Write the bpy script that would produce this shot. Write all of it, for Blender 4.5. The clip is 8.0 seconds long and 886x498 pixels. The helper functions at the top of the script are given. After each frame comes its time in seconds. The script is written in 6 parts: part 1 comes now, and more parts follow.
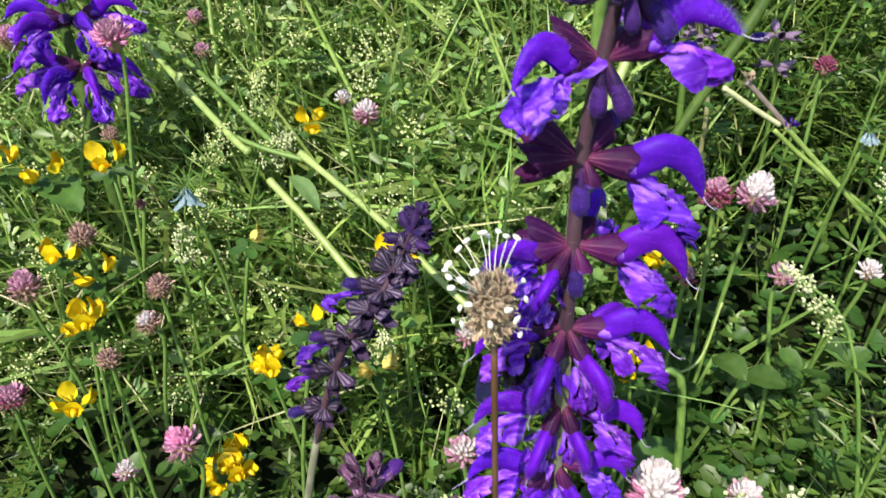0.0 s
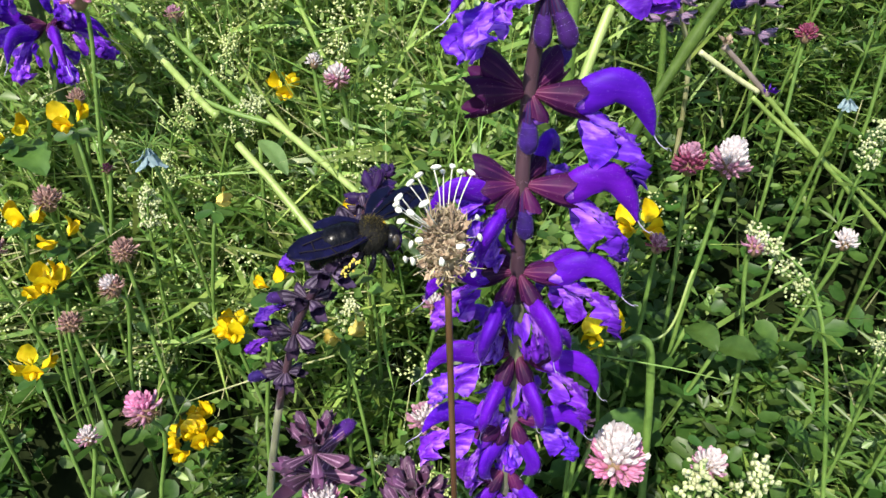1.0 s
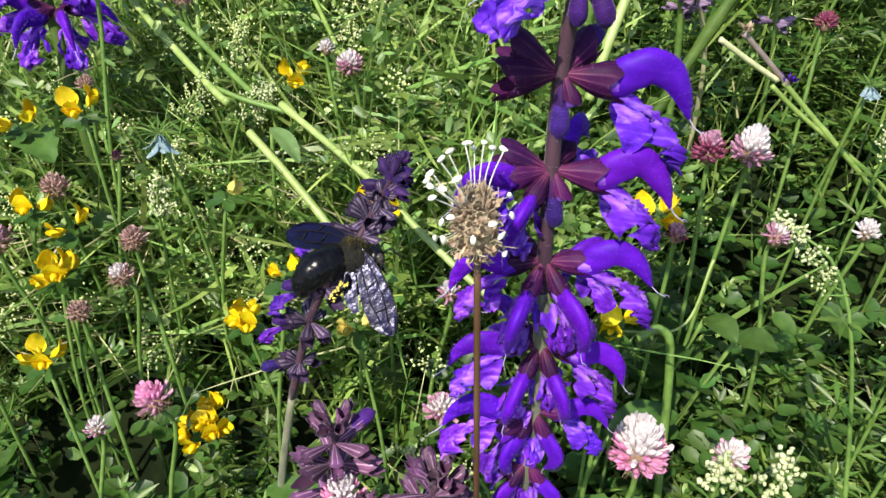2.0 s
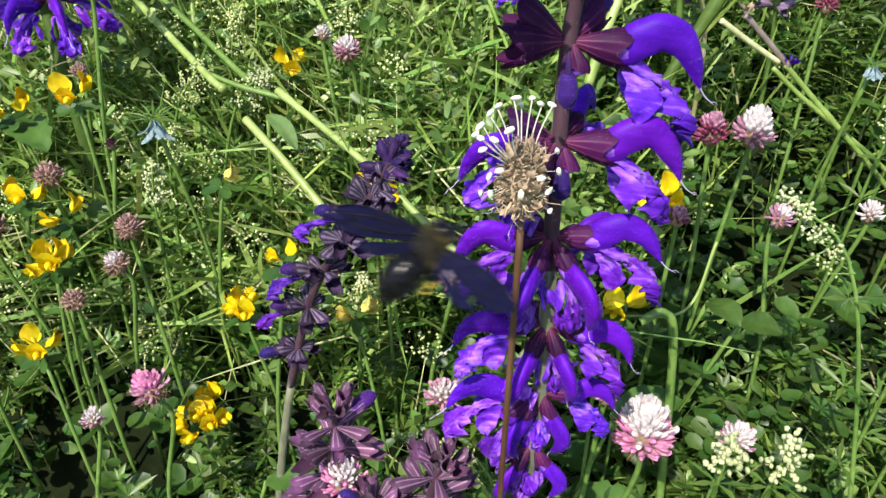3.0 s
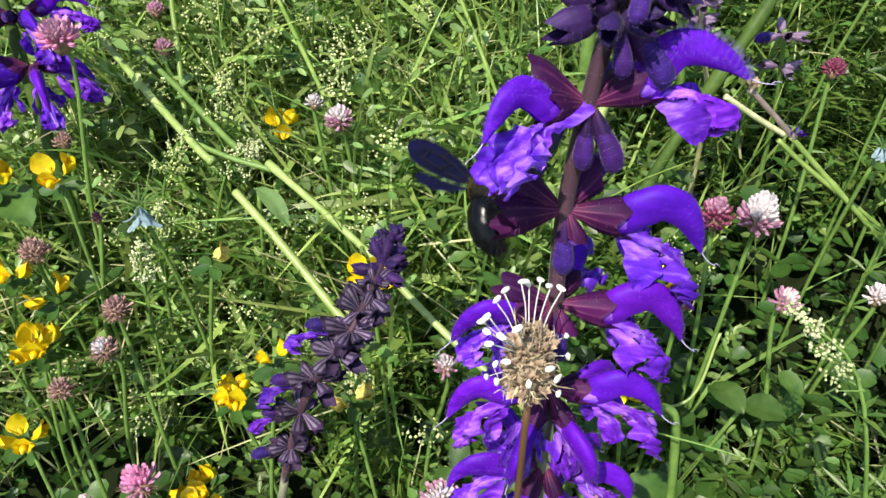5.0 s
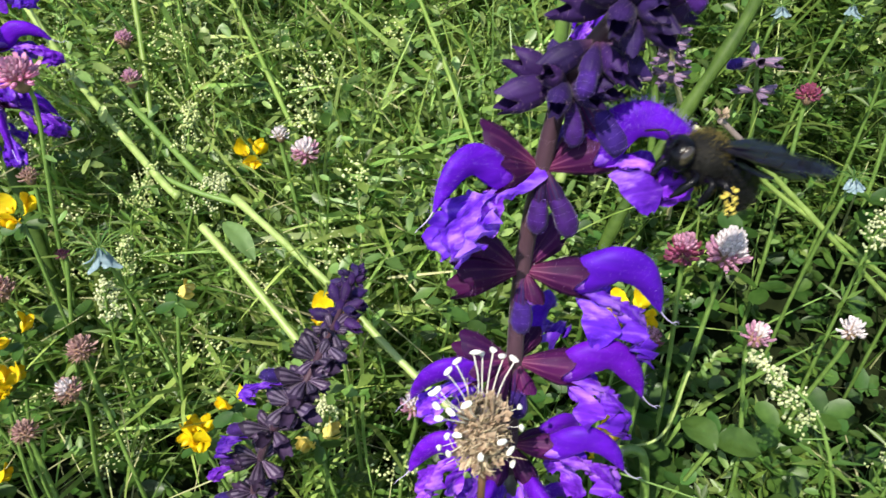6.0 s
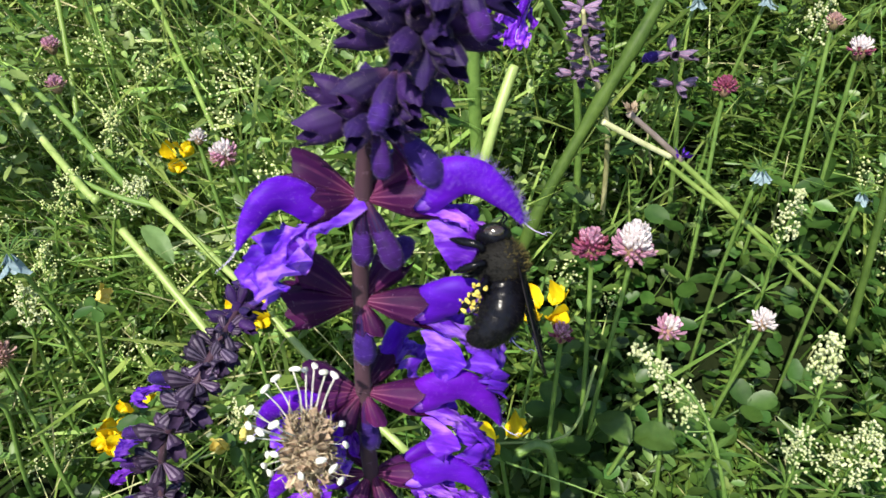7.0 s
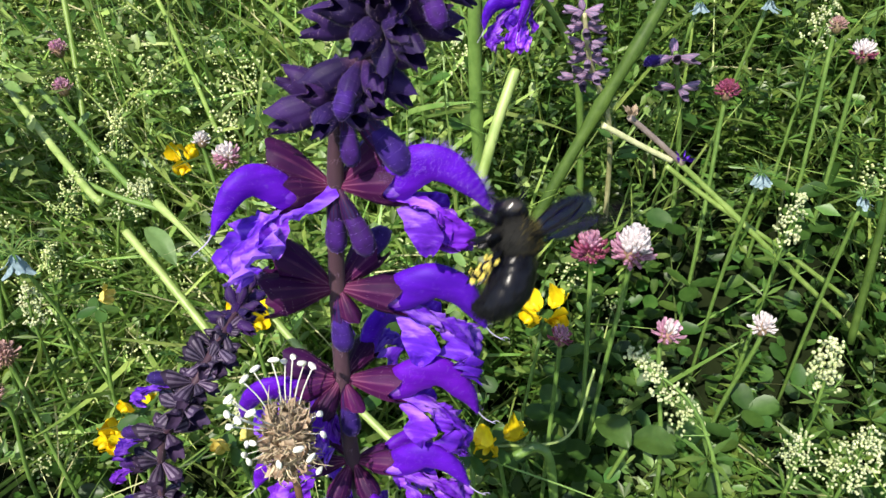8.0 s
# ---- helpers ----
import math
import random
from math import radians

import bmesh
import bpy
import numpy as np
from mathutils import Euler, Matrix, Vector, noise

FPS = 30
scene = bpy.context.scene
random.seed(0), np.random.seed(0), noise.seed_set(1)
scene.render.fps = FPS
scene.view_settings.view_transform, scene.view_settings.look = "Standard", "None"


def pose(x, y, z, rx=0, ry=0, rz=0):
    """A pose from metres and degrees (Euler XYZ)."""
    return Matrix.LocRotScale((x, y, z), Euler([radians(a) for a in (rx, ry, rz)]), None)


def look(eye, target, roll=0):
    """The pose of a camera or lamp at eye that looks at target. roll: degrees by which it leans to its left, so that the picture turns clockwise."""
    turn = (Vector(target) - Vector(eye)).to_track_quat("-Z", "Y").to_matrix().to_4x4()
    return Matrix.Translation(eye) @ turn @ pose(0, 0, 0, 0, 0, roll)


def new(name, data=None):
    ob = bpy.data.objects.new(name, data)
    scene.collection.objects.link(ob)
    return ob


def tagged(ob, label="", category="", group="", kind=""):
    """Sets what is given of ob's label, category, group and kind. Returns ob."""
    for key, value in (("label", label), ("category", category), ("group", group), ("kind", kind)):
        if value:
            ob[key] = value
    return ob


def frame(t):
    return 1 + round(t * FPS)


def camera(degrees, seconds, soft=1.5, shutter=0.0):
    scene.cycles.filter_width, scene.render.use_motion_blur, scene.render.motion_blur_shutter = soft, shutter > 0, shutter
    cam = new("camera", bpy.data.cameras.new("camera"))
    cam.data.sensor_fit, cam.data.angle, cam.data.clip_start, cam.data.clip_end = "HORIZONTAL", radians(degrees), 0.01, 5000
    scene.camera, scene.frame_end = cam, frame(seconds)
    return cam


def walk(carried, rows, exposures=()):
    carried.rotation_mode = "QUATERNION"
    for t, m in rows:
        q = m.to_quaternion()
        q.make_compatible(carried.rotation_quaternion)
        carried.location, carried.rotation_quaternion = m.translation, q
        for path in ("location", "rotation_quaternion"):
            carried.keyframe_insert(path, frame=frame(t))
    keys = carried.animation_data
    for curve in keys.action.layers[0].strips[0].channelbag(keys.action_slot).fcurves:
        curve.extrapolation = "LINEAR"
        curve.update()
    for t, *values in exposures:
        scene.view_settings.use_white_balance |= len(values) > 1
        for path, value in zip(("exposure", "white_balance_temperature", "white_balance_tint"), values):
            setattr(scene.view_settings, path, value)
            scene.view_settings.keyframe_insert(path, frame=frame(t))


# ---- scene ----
cam = camera(60, 8.0, shutter=0.4)
PATH = [
    (0, look((-0.0127, 0.0014, 0.4310), (-0.0060, 0.3184, 0.1872), 0.30)),
    (0.5, look((-0.0046, -0.0032, 0.4216), (0.0034, 0.3125, 0.1762), 0.27)),
    (1, look((0.0000, 0.0000, 0.4200), (0.0062, 0.3139, 0.1721), 0.82)),
    (1.5, look((-0.0052, 0.0020, 0.4188), (0.0015, 0.3147, 0.1695), 1.11)),
    (3, look((-0.0073, 0.0009, 0.4083), (0.0014, 0.3139, 0.1594), 0.89)),
    (3.5, look((-0.0098, 0.0081, 0.4127), (0.0017, 0.3195, 0.1618), 0.92)),
    (4, look((-0.0064, 0.0232, 0.4300), (0.0036, 0.3347, 0.1793), 0.87)),
    (4.5, look((-0.0072, 0.0270, 0.4317), (0.0033, 0.3357, 0.1775), 0.89)),
    (6, look((0.0078, 0.0435, 0.4417), (0.0153, 0.3485, 0.1830), -0.19)),
    (6.5, look((0.0244, 0.0452, 0.4453), (0.0327, 0.3500, 0.1864), -0.83)),
    (7, look((0.0408, 0.0423, 0.4415), (0.0466, 0.3468, 0.1822), -1.53)),
    (7.5, look((0.0437, 0.0403, 0.4400), (0.0464, 0.3458, 0.1818), -1.70)),
    (8, look((0.0448, 0.0414, 0.4418), (0.0449, 0.3472, 0.1839), -1.96)),
]
walk(cam, PATH)

# ---- world, sun, exposure ----
SUN_TO = Vector((-0.30, -0.48, 0.82)).normalized()
world = bpy.data.worlds.new("sky")
scene.world = world
world.use_nodes = True
wn = world.node_tree
sky = wn.nodes.new("ShaderNodeTexSky")
sky.sky_type, sky.sun_disc = "NISHITA", False
sky.sun_elevation = math.asin(SUN_TO.z)
sky.sun_rotation = math.atan2(SUN_TO.x, SUN_TO.y)
wn.links.new(sky.outputs[0], wn.nodes["Background"].inputs[0])
wn.nodes["Background"].inputs[1].default_value = 0.14
sun_data = bpy.data.lights.new("sun", "SUN")
sun_data.energy, sun_data.angle, sun_data.color = 5.0, radians(0.53), (1.0, 0.94, 0.82)
sun = new("sun", sun_data)
sun.matrix_world = look(SUN_TO * 5, (0, 0, 0))
scene.view_settings.exposure = 0.68


# ---- materials ----
def mat(name, c1, c2, scale=300.0, rough=0.55, through_light=0.0, spread=0.0, bump=0.0, metal=0.0, sheen=0.0, coat=0.0, c3=None,
        by="island", stretch=(1, 1, 1), spec=0.5, tint=None, root=None):
    """Two colours mixed by noise at two scales, shifted in value from piece to piece, with bump and see-through light."""
    m = bpy.data.materials.new(name)
    m.use_nodes = True
    nt = m.node_tree
    p = nt.nodes["Principled BSDF"]
    out = nt.nodes["Material Output"]
    co = nt.nodes.new("ShaderNodeTexCoord")
    mp = nt.nodes.new("ShaderNodeMapping")
    mp.inputs["Scale"].default_value = stretch
    nt.links.new(co.outputs["Object"], mp.inputs[0])
    n1 = nt.nodes.new("ShaderNodeTexNoise")
    n1.inputs["Scale"].default_value, n1.inputs["Detail"].default_value = scale, 4
    n2 = nt.nodes.new("ShaderNodeTexNoise")
    n2.inputs["Scale"].default_value, n2.inputs["Detail"].default_value = scale / 7, 2
    for n in (n1, n2):
        nt.links.new(mp.outputs[0], n.inputs["Vector"])
    add = nt.nodes.new("ShaderNodeMath")
    add.operation = "ADD"
    nt.links.new(n1.outputs[0], add.inputs[0])
    nt.links.new(n2.outputs[0], add.inputs[1])
    rng = nt.nodes.new("ShaderNodeMapRange")
    rng.inputs[1].default_value, rng.inputs[2].default_value = 0.72, 1.28
    nt.links.new(add.outputs[0], rng.inputs[0])
    ramp = nt.nodes.new("ShaderNodeValToRGB")
    ramp.color_ramp.elements[0].color = (*c1, 1)
    ramp.color_ramp.elements[1].color = (*c2, 1)
    if c3:
        e = ramp.color_ramp.elements.new(0.7)
        e.color = (*c2, 1)
        ramp.color_ramp.elements[1].position = 0.5
        ramp.color_ramp.elements[2].color = (*c3, 1)
        ramp.color_ramp.elements[2].position = 0.82
        ramp.color_ramp.elements[1].color = (*c2, 1)
    nt.links.new(rng.outputs[0], ramp.inputs[0])
    colour = ramp.outputs[0]
    if spread:
        if by == "island":
            rnd = nt.nodes.new("ShaderNodeNewGeometry").outputs["Random Per Island"]
        else:
            rnd = nt.nodes.new("ShaderNodeObjectInfo").outputs["Random"]
        hsv = nt.nodes.new("ShaderNodeHueSaturation")
        mr = nt.nodes.new("ShaderNodeMapRange")
        mr.inputs[3].default_value, mr.inputs[4].default_value = 1 - spread, 1 + spread
        nt.links.new(rnd, mr.inputs[0])
        nt.links.new(mr.outputs[0], hsv.inputs["Value"])
        nt.links.new(colour, hsv.inputs["Color"])
        mul = nt.nodes.new("ShaderNodeMath")
        mul.operation = "MULTIPLY"
        mul.inputs[1].default_value = 7.31
        fr = nt.nodes.new("ShaderNodeMath")
        fr.operation = "FRACT"
        nt.links.new(rnd, mul.inputs[0])
        nt.links.new(mul.outputs[0], fr.inputs[0])
        mh = nt.nodes.new("ShaderNodeMapRange")
        mh.inputs[3].default_value, mh.inputs[4].default_value = 0.5 - 0.05 * spread, 0.5 + 0.05 * spread
        nt.links.new(fr.outputs[0], mh.inputs[0])
        nt.links.new(mh.outputs[0], hsv.inputs["Hue"])
        colour = hsv.outputs[0]
    if root:
        # paler pigment at the root of the piece
        sep = nt.nodes.new("ShaderNodeSeparateXYZ")
        nt.links.new(co.outputs["Object"], sep.inputs[0])
        far = nt.nodes.new("ShaderNodeMapRange")
        far.inputs[1].default_value, far.inputs[2].default_value = 0.0005, root[1]
        far.inputs[3].default_value, far.inputs[4].default_value = 0.85, 0.0
        nt.links.new(sep.outputs[0], far.inputs[0])
        blend = nt.nodes.new("ShaderNodeMix")
        blend.data_type = "RGBA"
        nt.links.new(far.outputs[0], blend.inputs[0])
        nt.links.new(colour, blend.inputs[6])
        blend.inputs[7].default_value = (*root[0], 1)
        colour = blend.outputs[2]
    nt.links.new(colour, p.inputs["Base Color"])
    p.inputs["Roughness"].default_value, p.inputs["Metallic"].default_value = rough, metal
    p.inputs["Specular IOR Level"].default_value = spec
    if sheen:
        p.inputs["Sheen Weight"].default_value = sheen
        p.inputs["Sheen Roughness"].default_value = 0.4
        if tint:
            p.inputs["Sheen Tint"].default_value = (*tint, 1)
    if coat:
        p.inputs["Coat Weight"].default_value = coat
    if bump:
        b = nt.nodes.new("ShaderNodeBump")
        b.inputs["Strength"].default_value, b.inputs["Distance"].default_value = bump, 0.0004
        nt.links.new(n1.outputs[0], b.inputs["Height"])
        nt.links.new(b.outputs[0], p.inputs["Normal"])
    if through_light:
        t = nt.nodes.new("ShaderNodeBsdfTranslucent")
        nt.links.new(colour, t.inputs[0])
        mix = nt.nodes.new("ShaderNodeMixShader")
        mix.inputs[0].default_value = through_light
        nt.links.new(p.outputs[0], mix.inputs[1])
        nt.links.new(t.outputs[0], mix.inputs[2])
        nt.links.new(mix.outputs[0], out.inputs[0])
    return m


# near-black base colour stands in for the deep shade between the plants
M_SHADED_SOIL = mat("soil", (0.005, 0.008, 0.003), (0.014, 0.020, 0.007), 120, 0.95, bump=0.8, spec=0.04)
# the shade colour ends outside the meadow: the bank and the fields beyond are covered in turf
nt = M_SHADED_SOIL.node_tree
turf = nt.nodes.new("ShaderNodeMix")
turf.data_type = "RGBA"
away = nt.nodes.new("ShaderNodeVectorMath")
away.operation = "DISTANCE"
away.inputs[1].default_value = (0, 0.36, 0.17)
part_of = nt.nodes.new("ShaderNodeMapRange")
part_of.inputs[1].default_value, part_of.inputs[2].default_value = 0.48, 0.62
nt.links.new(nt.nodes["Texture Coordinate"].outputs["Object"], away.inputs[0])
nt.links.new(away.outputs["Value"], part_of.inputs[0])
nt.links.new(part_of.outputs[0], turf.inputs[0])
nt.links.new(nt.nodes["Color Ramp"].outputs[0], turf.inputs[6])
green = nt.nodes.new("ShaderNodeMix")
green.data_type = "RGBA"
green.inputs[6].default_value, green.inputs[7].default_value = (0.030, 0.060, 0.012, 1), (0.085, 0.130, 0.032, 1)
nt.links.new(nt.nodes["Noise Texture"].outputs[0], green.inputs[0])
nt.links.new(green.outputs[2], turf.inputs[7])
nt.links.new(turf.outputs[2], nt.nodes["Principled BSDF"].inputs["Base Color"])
M_BED = mat("bedstraw_leaf", (0.054, 0.110, 0.017), (0.130, 0.219, 0.040), 160, 0.42, 0.42, 0.5)
M_CLOVER = mat("clover_leaf", (0.029, 0.078, 0.012), (0.068, 0.141, 0.026), 220, 0.45, 0.38, 0.4, bump=0.2)
M_GRASS = mat("grass_blade", (0.169, 0.306, 0.055), (0.395, 0.530, 0.149), 90, 0.4, 0.42, 0.45)
M_VETCH = mat("small_leaf", (0.062, 0.124, 0.022), (0.133, 0.226, 0.048), 200, 0.42, 0.42, 0.55)
M_BUDS = mat("bedstraw_bud", (0.42, 0.50, 0.16), (0.70, 0.74, 0.40), 400, 0.6, 0.25, 0.3)
# lighter than the other small leaves: sunlight put into the leaf colour
M_TREFOIL_LIT = mat("trefoil_leaf_lit", (0.119, 0.209, 0.050), (0.260, 0.367, 0.110), 180, 0.42, 0.40, 0.45)
M_CREAM = mat("cream_flower", (0.40, 0.47, 0.20), (0.72, 0.74, 0.46), 500, 0.6, 0.3, 0.25)
M_STRAWG = mat("green_cut_stem", (0.13, 0.22, 0.035), (0.28, 0.38, 0.10), 260, 0.42, 0.12, bump=0.3)
M_DRY = mat("dry_straw", (0.30, 0.30, 0.13), (0.56, 0.54, 0.30), 150, 0.5, 0.25, 0.3)
M_STRAWPALE = mat("bleached_stem", (0.38, 0.40, 0.18), (0.62, 0.62, 0.36), 260, 0.5, 0.1, bump=0.3)
M_HUSK = mat("brown_stem", (0.13, 0.095, 0.085), (0.30, 0.24, 0.21), 260, 0.65, 0.1, bump=0.5)
M_STRAW = mat("cut_stem", (0.18, 0.27, 0.055), (0.36, 0.45, 0.15), 260, 0.42, 0.12, stretch=(1, 1, 0.3), bump=0.3)
M_STEMG = mat("green_stem", (0.08, 0.16, 0.03), (0.16, 0.27, 0.06), 300, 0.45, 0.12, 0.2, bump=0.3)
M_STEMD = mat("dark_green_stem", (0.030, 0.062, 0.010), (0.068, 0.118, 0.021), 300, 0.55, 0.05, 0.15, bump=0.3, spec=0.2)
M_LEAFD = mat("broad_leaf", (0.04, 0.105, 0.018), (0.085, 0.18, 0.035), 250, 0.42, 0.3, 0.2, bump=0.5)
M_LEAFP = mat("pale_leaf", (0.085, 0.16, 0.045), (0.15, 0.25, 0.08), 250, 0.42, 0.25, 0.1, bump=0.5)

M_SAGESTEM = mat("sage_stem", (0.034, 0.014, 0.028), (0.085, 0.042, 0.055), 220, 0.6, bump=0.5, sheen=0.06, spec=0.3, stretch=(1, 1, 0.25))
M_SAGESTEMLOW = mat("sage_stem_green", (0.10, 0.105, 0.065), (0.20, 0.20, 0.125), 220, 0.5, bump=0.4, sheen=0.3)
M_HOOD = mat("sage_hood", (0.065, 0.002, 0.33), (0.165, 0.012, 0.66), 380, 0.5, 0.34, 0.16, bump=0.25, sheen=0.06, by="object", stretch=(0.22, 1.3, 1.3), tint=(0.6, 0.35, 1.0), spec=0.16)
M_BUD = mat("sage_bud", (0.022, 0.006, 0.075), (0.055, 0.014, 0.20), 420, 0.7, 0.2, 0.3, bump=0.5, sheen=0.1, by="object", spec=0.2)
M_HOODHAIR = mat("hood_hair", (0.30, 0.16, 0.66), (0.42, 0.27, 0.78), 300, 0.6, 0.5, spec=0.1)
M_LIP = mat("sage_lip", (0.060, 0.004, 0.32), (0.20, 0.030, 0.72), 420, 0.5, 0.40, 0.20, bump=1.0, stretch=(0.35, 1.4, 1.4), sheen=0.10, by="object", spec=0.2, c3=(0.46, 0.19, 0.90), tint=(0.7, 0.45, 1.0))
M_LIPDARK = mat("withering_lip", (0.030, 0.004, 0.17), (0.10, 0.014, 0.42), 420, 0.5, 0.35, 0.3, bump=1.0, stretch=(0.35, 1.4, 1.4), by="object", spec=0.2, c3=(0.22, 0.06, 0.58))
M_CALYX = mat("sage_calyx", (0.018, 0.0025, 0.040), (0.085, 0.008, 0.080), 180, 0.6, 0.30, 0.4, bump=0.5, by="object", spec=0.18, root=((0.13, 0.018, 0.070), 0.0045), stretch=(0.3, 1, 1))
M_CALYXTOP = mat("young_calyx", (0.012, 0.005, 0.040), (0.040, 0.012, 0.105), 180, 0.6, 0.25, 0.3, bump=0.5, sheen=0.06, by="object", spec=0.25, root=((0.08, 0.030, 0.075), 0.003))
M_RIB = mat("calyx_rib", (0.020, 0.004, 0.036), (0.12, 0.020, 0.095), 300, 0.55, 0.2, 0.35, by="object", spec=0.2, root=((0.24, 0.070, 0.14), 0.0055))
M_CALYXPINK = mat("mauve_calyx", (0.036, 0.012, 0.046), (0.18, 0.065, 0.155), 160, 0.6, 0.2, 0.45, bump=0.5, sheen=0.1, by="object")
M_CALYXDARK = mat("faded_calyx", (0.013, 0.008, 0.024), (0.048, 0.027, 0.068), 300, 0.7, 0.08, 0.4, bump=0.5, spec=0.2, by="object")
M_RIBPALE = mat("faded_rib", (0.055, 0.040, 0.075), (0.15, 0.11, 0.17), 300, 0.6, 0.08, 0.35, by="object")
M_CALYXGREY = mat("dry_calyx", (0.09, 0.06, 0.12), (0.27, 0.20, 0.30), 220, 0.7, 0.15, 0.3, bump=0.5, by="object", spec=0.2)
M_RIBMAUVE = mat("mauve_rib", (0.20, 0.09, 0.19), (0.42, 0.25, 0.38), 300, 0.6, 0.15, 0.3, by="object")
M_HAIR = mat("hair", (0.26, 0.16, 0.24), (0.44, 0.32, 0.42), 300, 0.7, 0.4, spec=0.1)
M_STYLE = mat("style", (0.45, 0.38, 0.65), (0.70, 0.62, 0.85), 300, 0.5, 0.3)

M_PSTALK = mat("plantain_stalk", (0.07, 0.028, 0.014), (0.16, 0.085, 0.045), 260, 0.5, bump=0.4, stretch=(1, 1, 0.2))
M_PSCALE = mat("plantain_bract", (0.10, 0.060, 0.032), (0.58, 0.45, 0.30), 500, 0.6, 0.12, 0.45, bump=0.4)
M_PDRY = mat("withered_style", (0.12, 0.08, 0.045), (0.52, 0.42, 0.28), 500, 0.7, 0.1, 0.4)
M_FIL = mat("filament", (0.72, 0.70, 0.62), (0.86, 0.84, 0.78), 500, 0.5, 0.4)
M_ANTHER = mat("anther", (0.80, 0.78, 0.68), (0.90, 0.89, 0.84), 700, 0.6, 0.25, bump=0.2)

M_FWHITE = mat("white_floret", (0.60, 0.52, 0.54), (0.82, 0.77, 0.77), 500, 0.55, 0.3, 0.10, by="object")
M_FPINK = mat("pink_floret", (0.36, 0.13, 0.24), (0.66, 0.40, 0.52), 500, 0.55, 0.3, 0.25, by="object")
M_FRED = mat("crimson_floret", (0.17, 0.025, 0.075), (0.34, 0.085, 0.16), 500, 0.55, 0.25, 0.3, by="object")
M_FMAG = mat("magenta_floret", (0.62, 0.16, 0.38), (0.82, 0.42, 0.60), 500, 0.55, 0.3, 0.2, by="object")
M_FOLD = mat("withered_floret", (0.26, 0.14, 0.12), (0.50, 0.32, 0.30), 500, 0.7, 0.2, 0.3, by="object")
M_CALG = mat("green_calyx", (0.16, 0.13, 0.06), (0.34, 0.20, 0.14), 500, 0.6, 0.2)
M_YELLOW = mat("yellow_petal", (0.70, 0.48, 0.003), (0.90, 0.74, 0.012), 260, 0.45, 0.30, 0.16, bump=0.5, by="object")
M_YPALE = mat("pale_yellow_petal", (0.72, 0.58, 0.10), (0.86, 0.74, 0.25), 300, 0.45, 0.28, 0.10, by="object")
M_BLUE = mat("pale_blue_petal", (0.15, 0.23, 0.27), (0.36, 0.46, 0.50), 300, 0.5, 0.3, 0.2, bump=0.5)

M_BEE = mat("bee_shell", (0.002, 0.002, 0.003), (0.006, 0.006, 0.010), 900, 0.24, bump=0.2, spec=0.16)
M_BEEFUR = mat("bee_fur", (0.004, 0.004, 0.004), (0.012, 0.011, 0.009), 1500, 0.8, bump=0.8, spec=0.2)
M_POLLEN = mat("pollen", (0.50, 0.38, 0.05), (0.78, 0.62, 0.12), 1500, 0.8, bump=0.8)
M_DUST = mat("pollen_dusted_fur", (0.022, 0.019, 0.008), (0.17, 0.135, 0.035), 1100, 0.85, bump=0.9, spec=0.2)
M_WING = mat("wing_membrane", (0.0015, 0.0015, 0.006), (0.006, 0.005, 0.036), 400, 0.22, 0.0, bump=0.6, spec=0.35, metal=0.35)
M_VEIN = mat("wing_vein", (0.006, 0.005, 0.006), (0.012, 0.010, 0.012), 400, 0.6, spec=0.15)
M_EYE = mat("bee_eye", (0.02, 0.015, 0.012), (0.05, 0.04, 0.03), 2000, 0.15, coat=0.5)


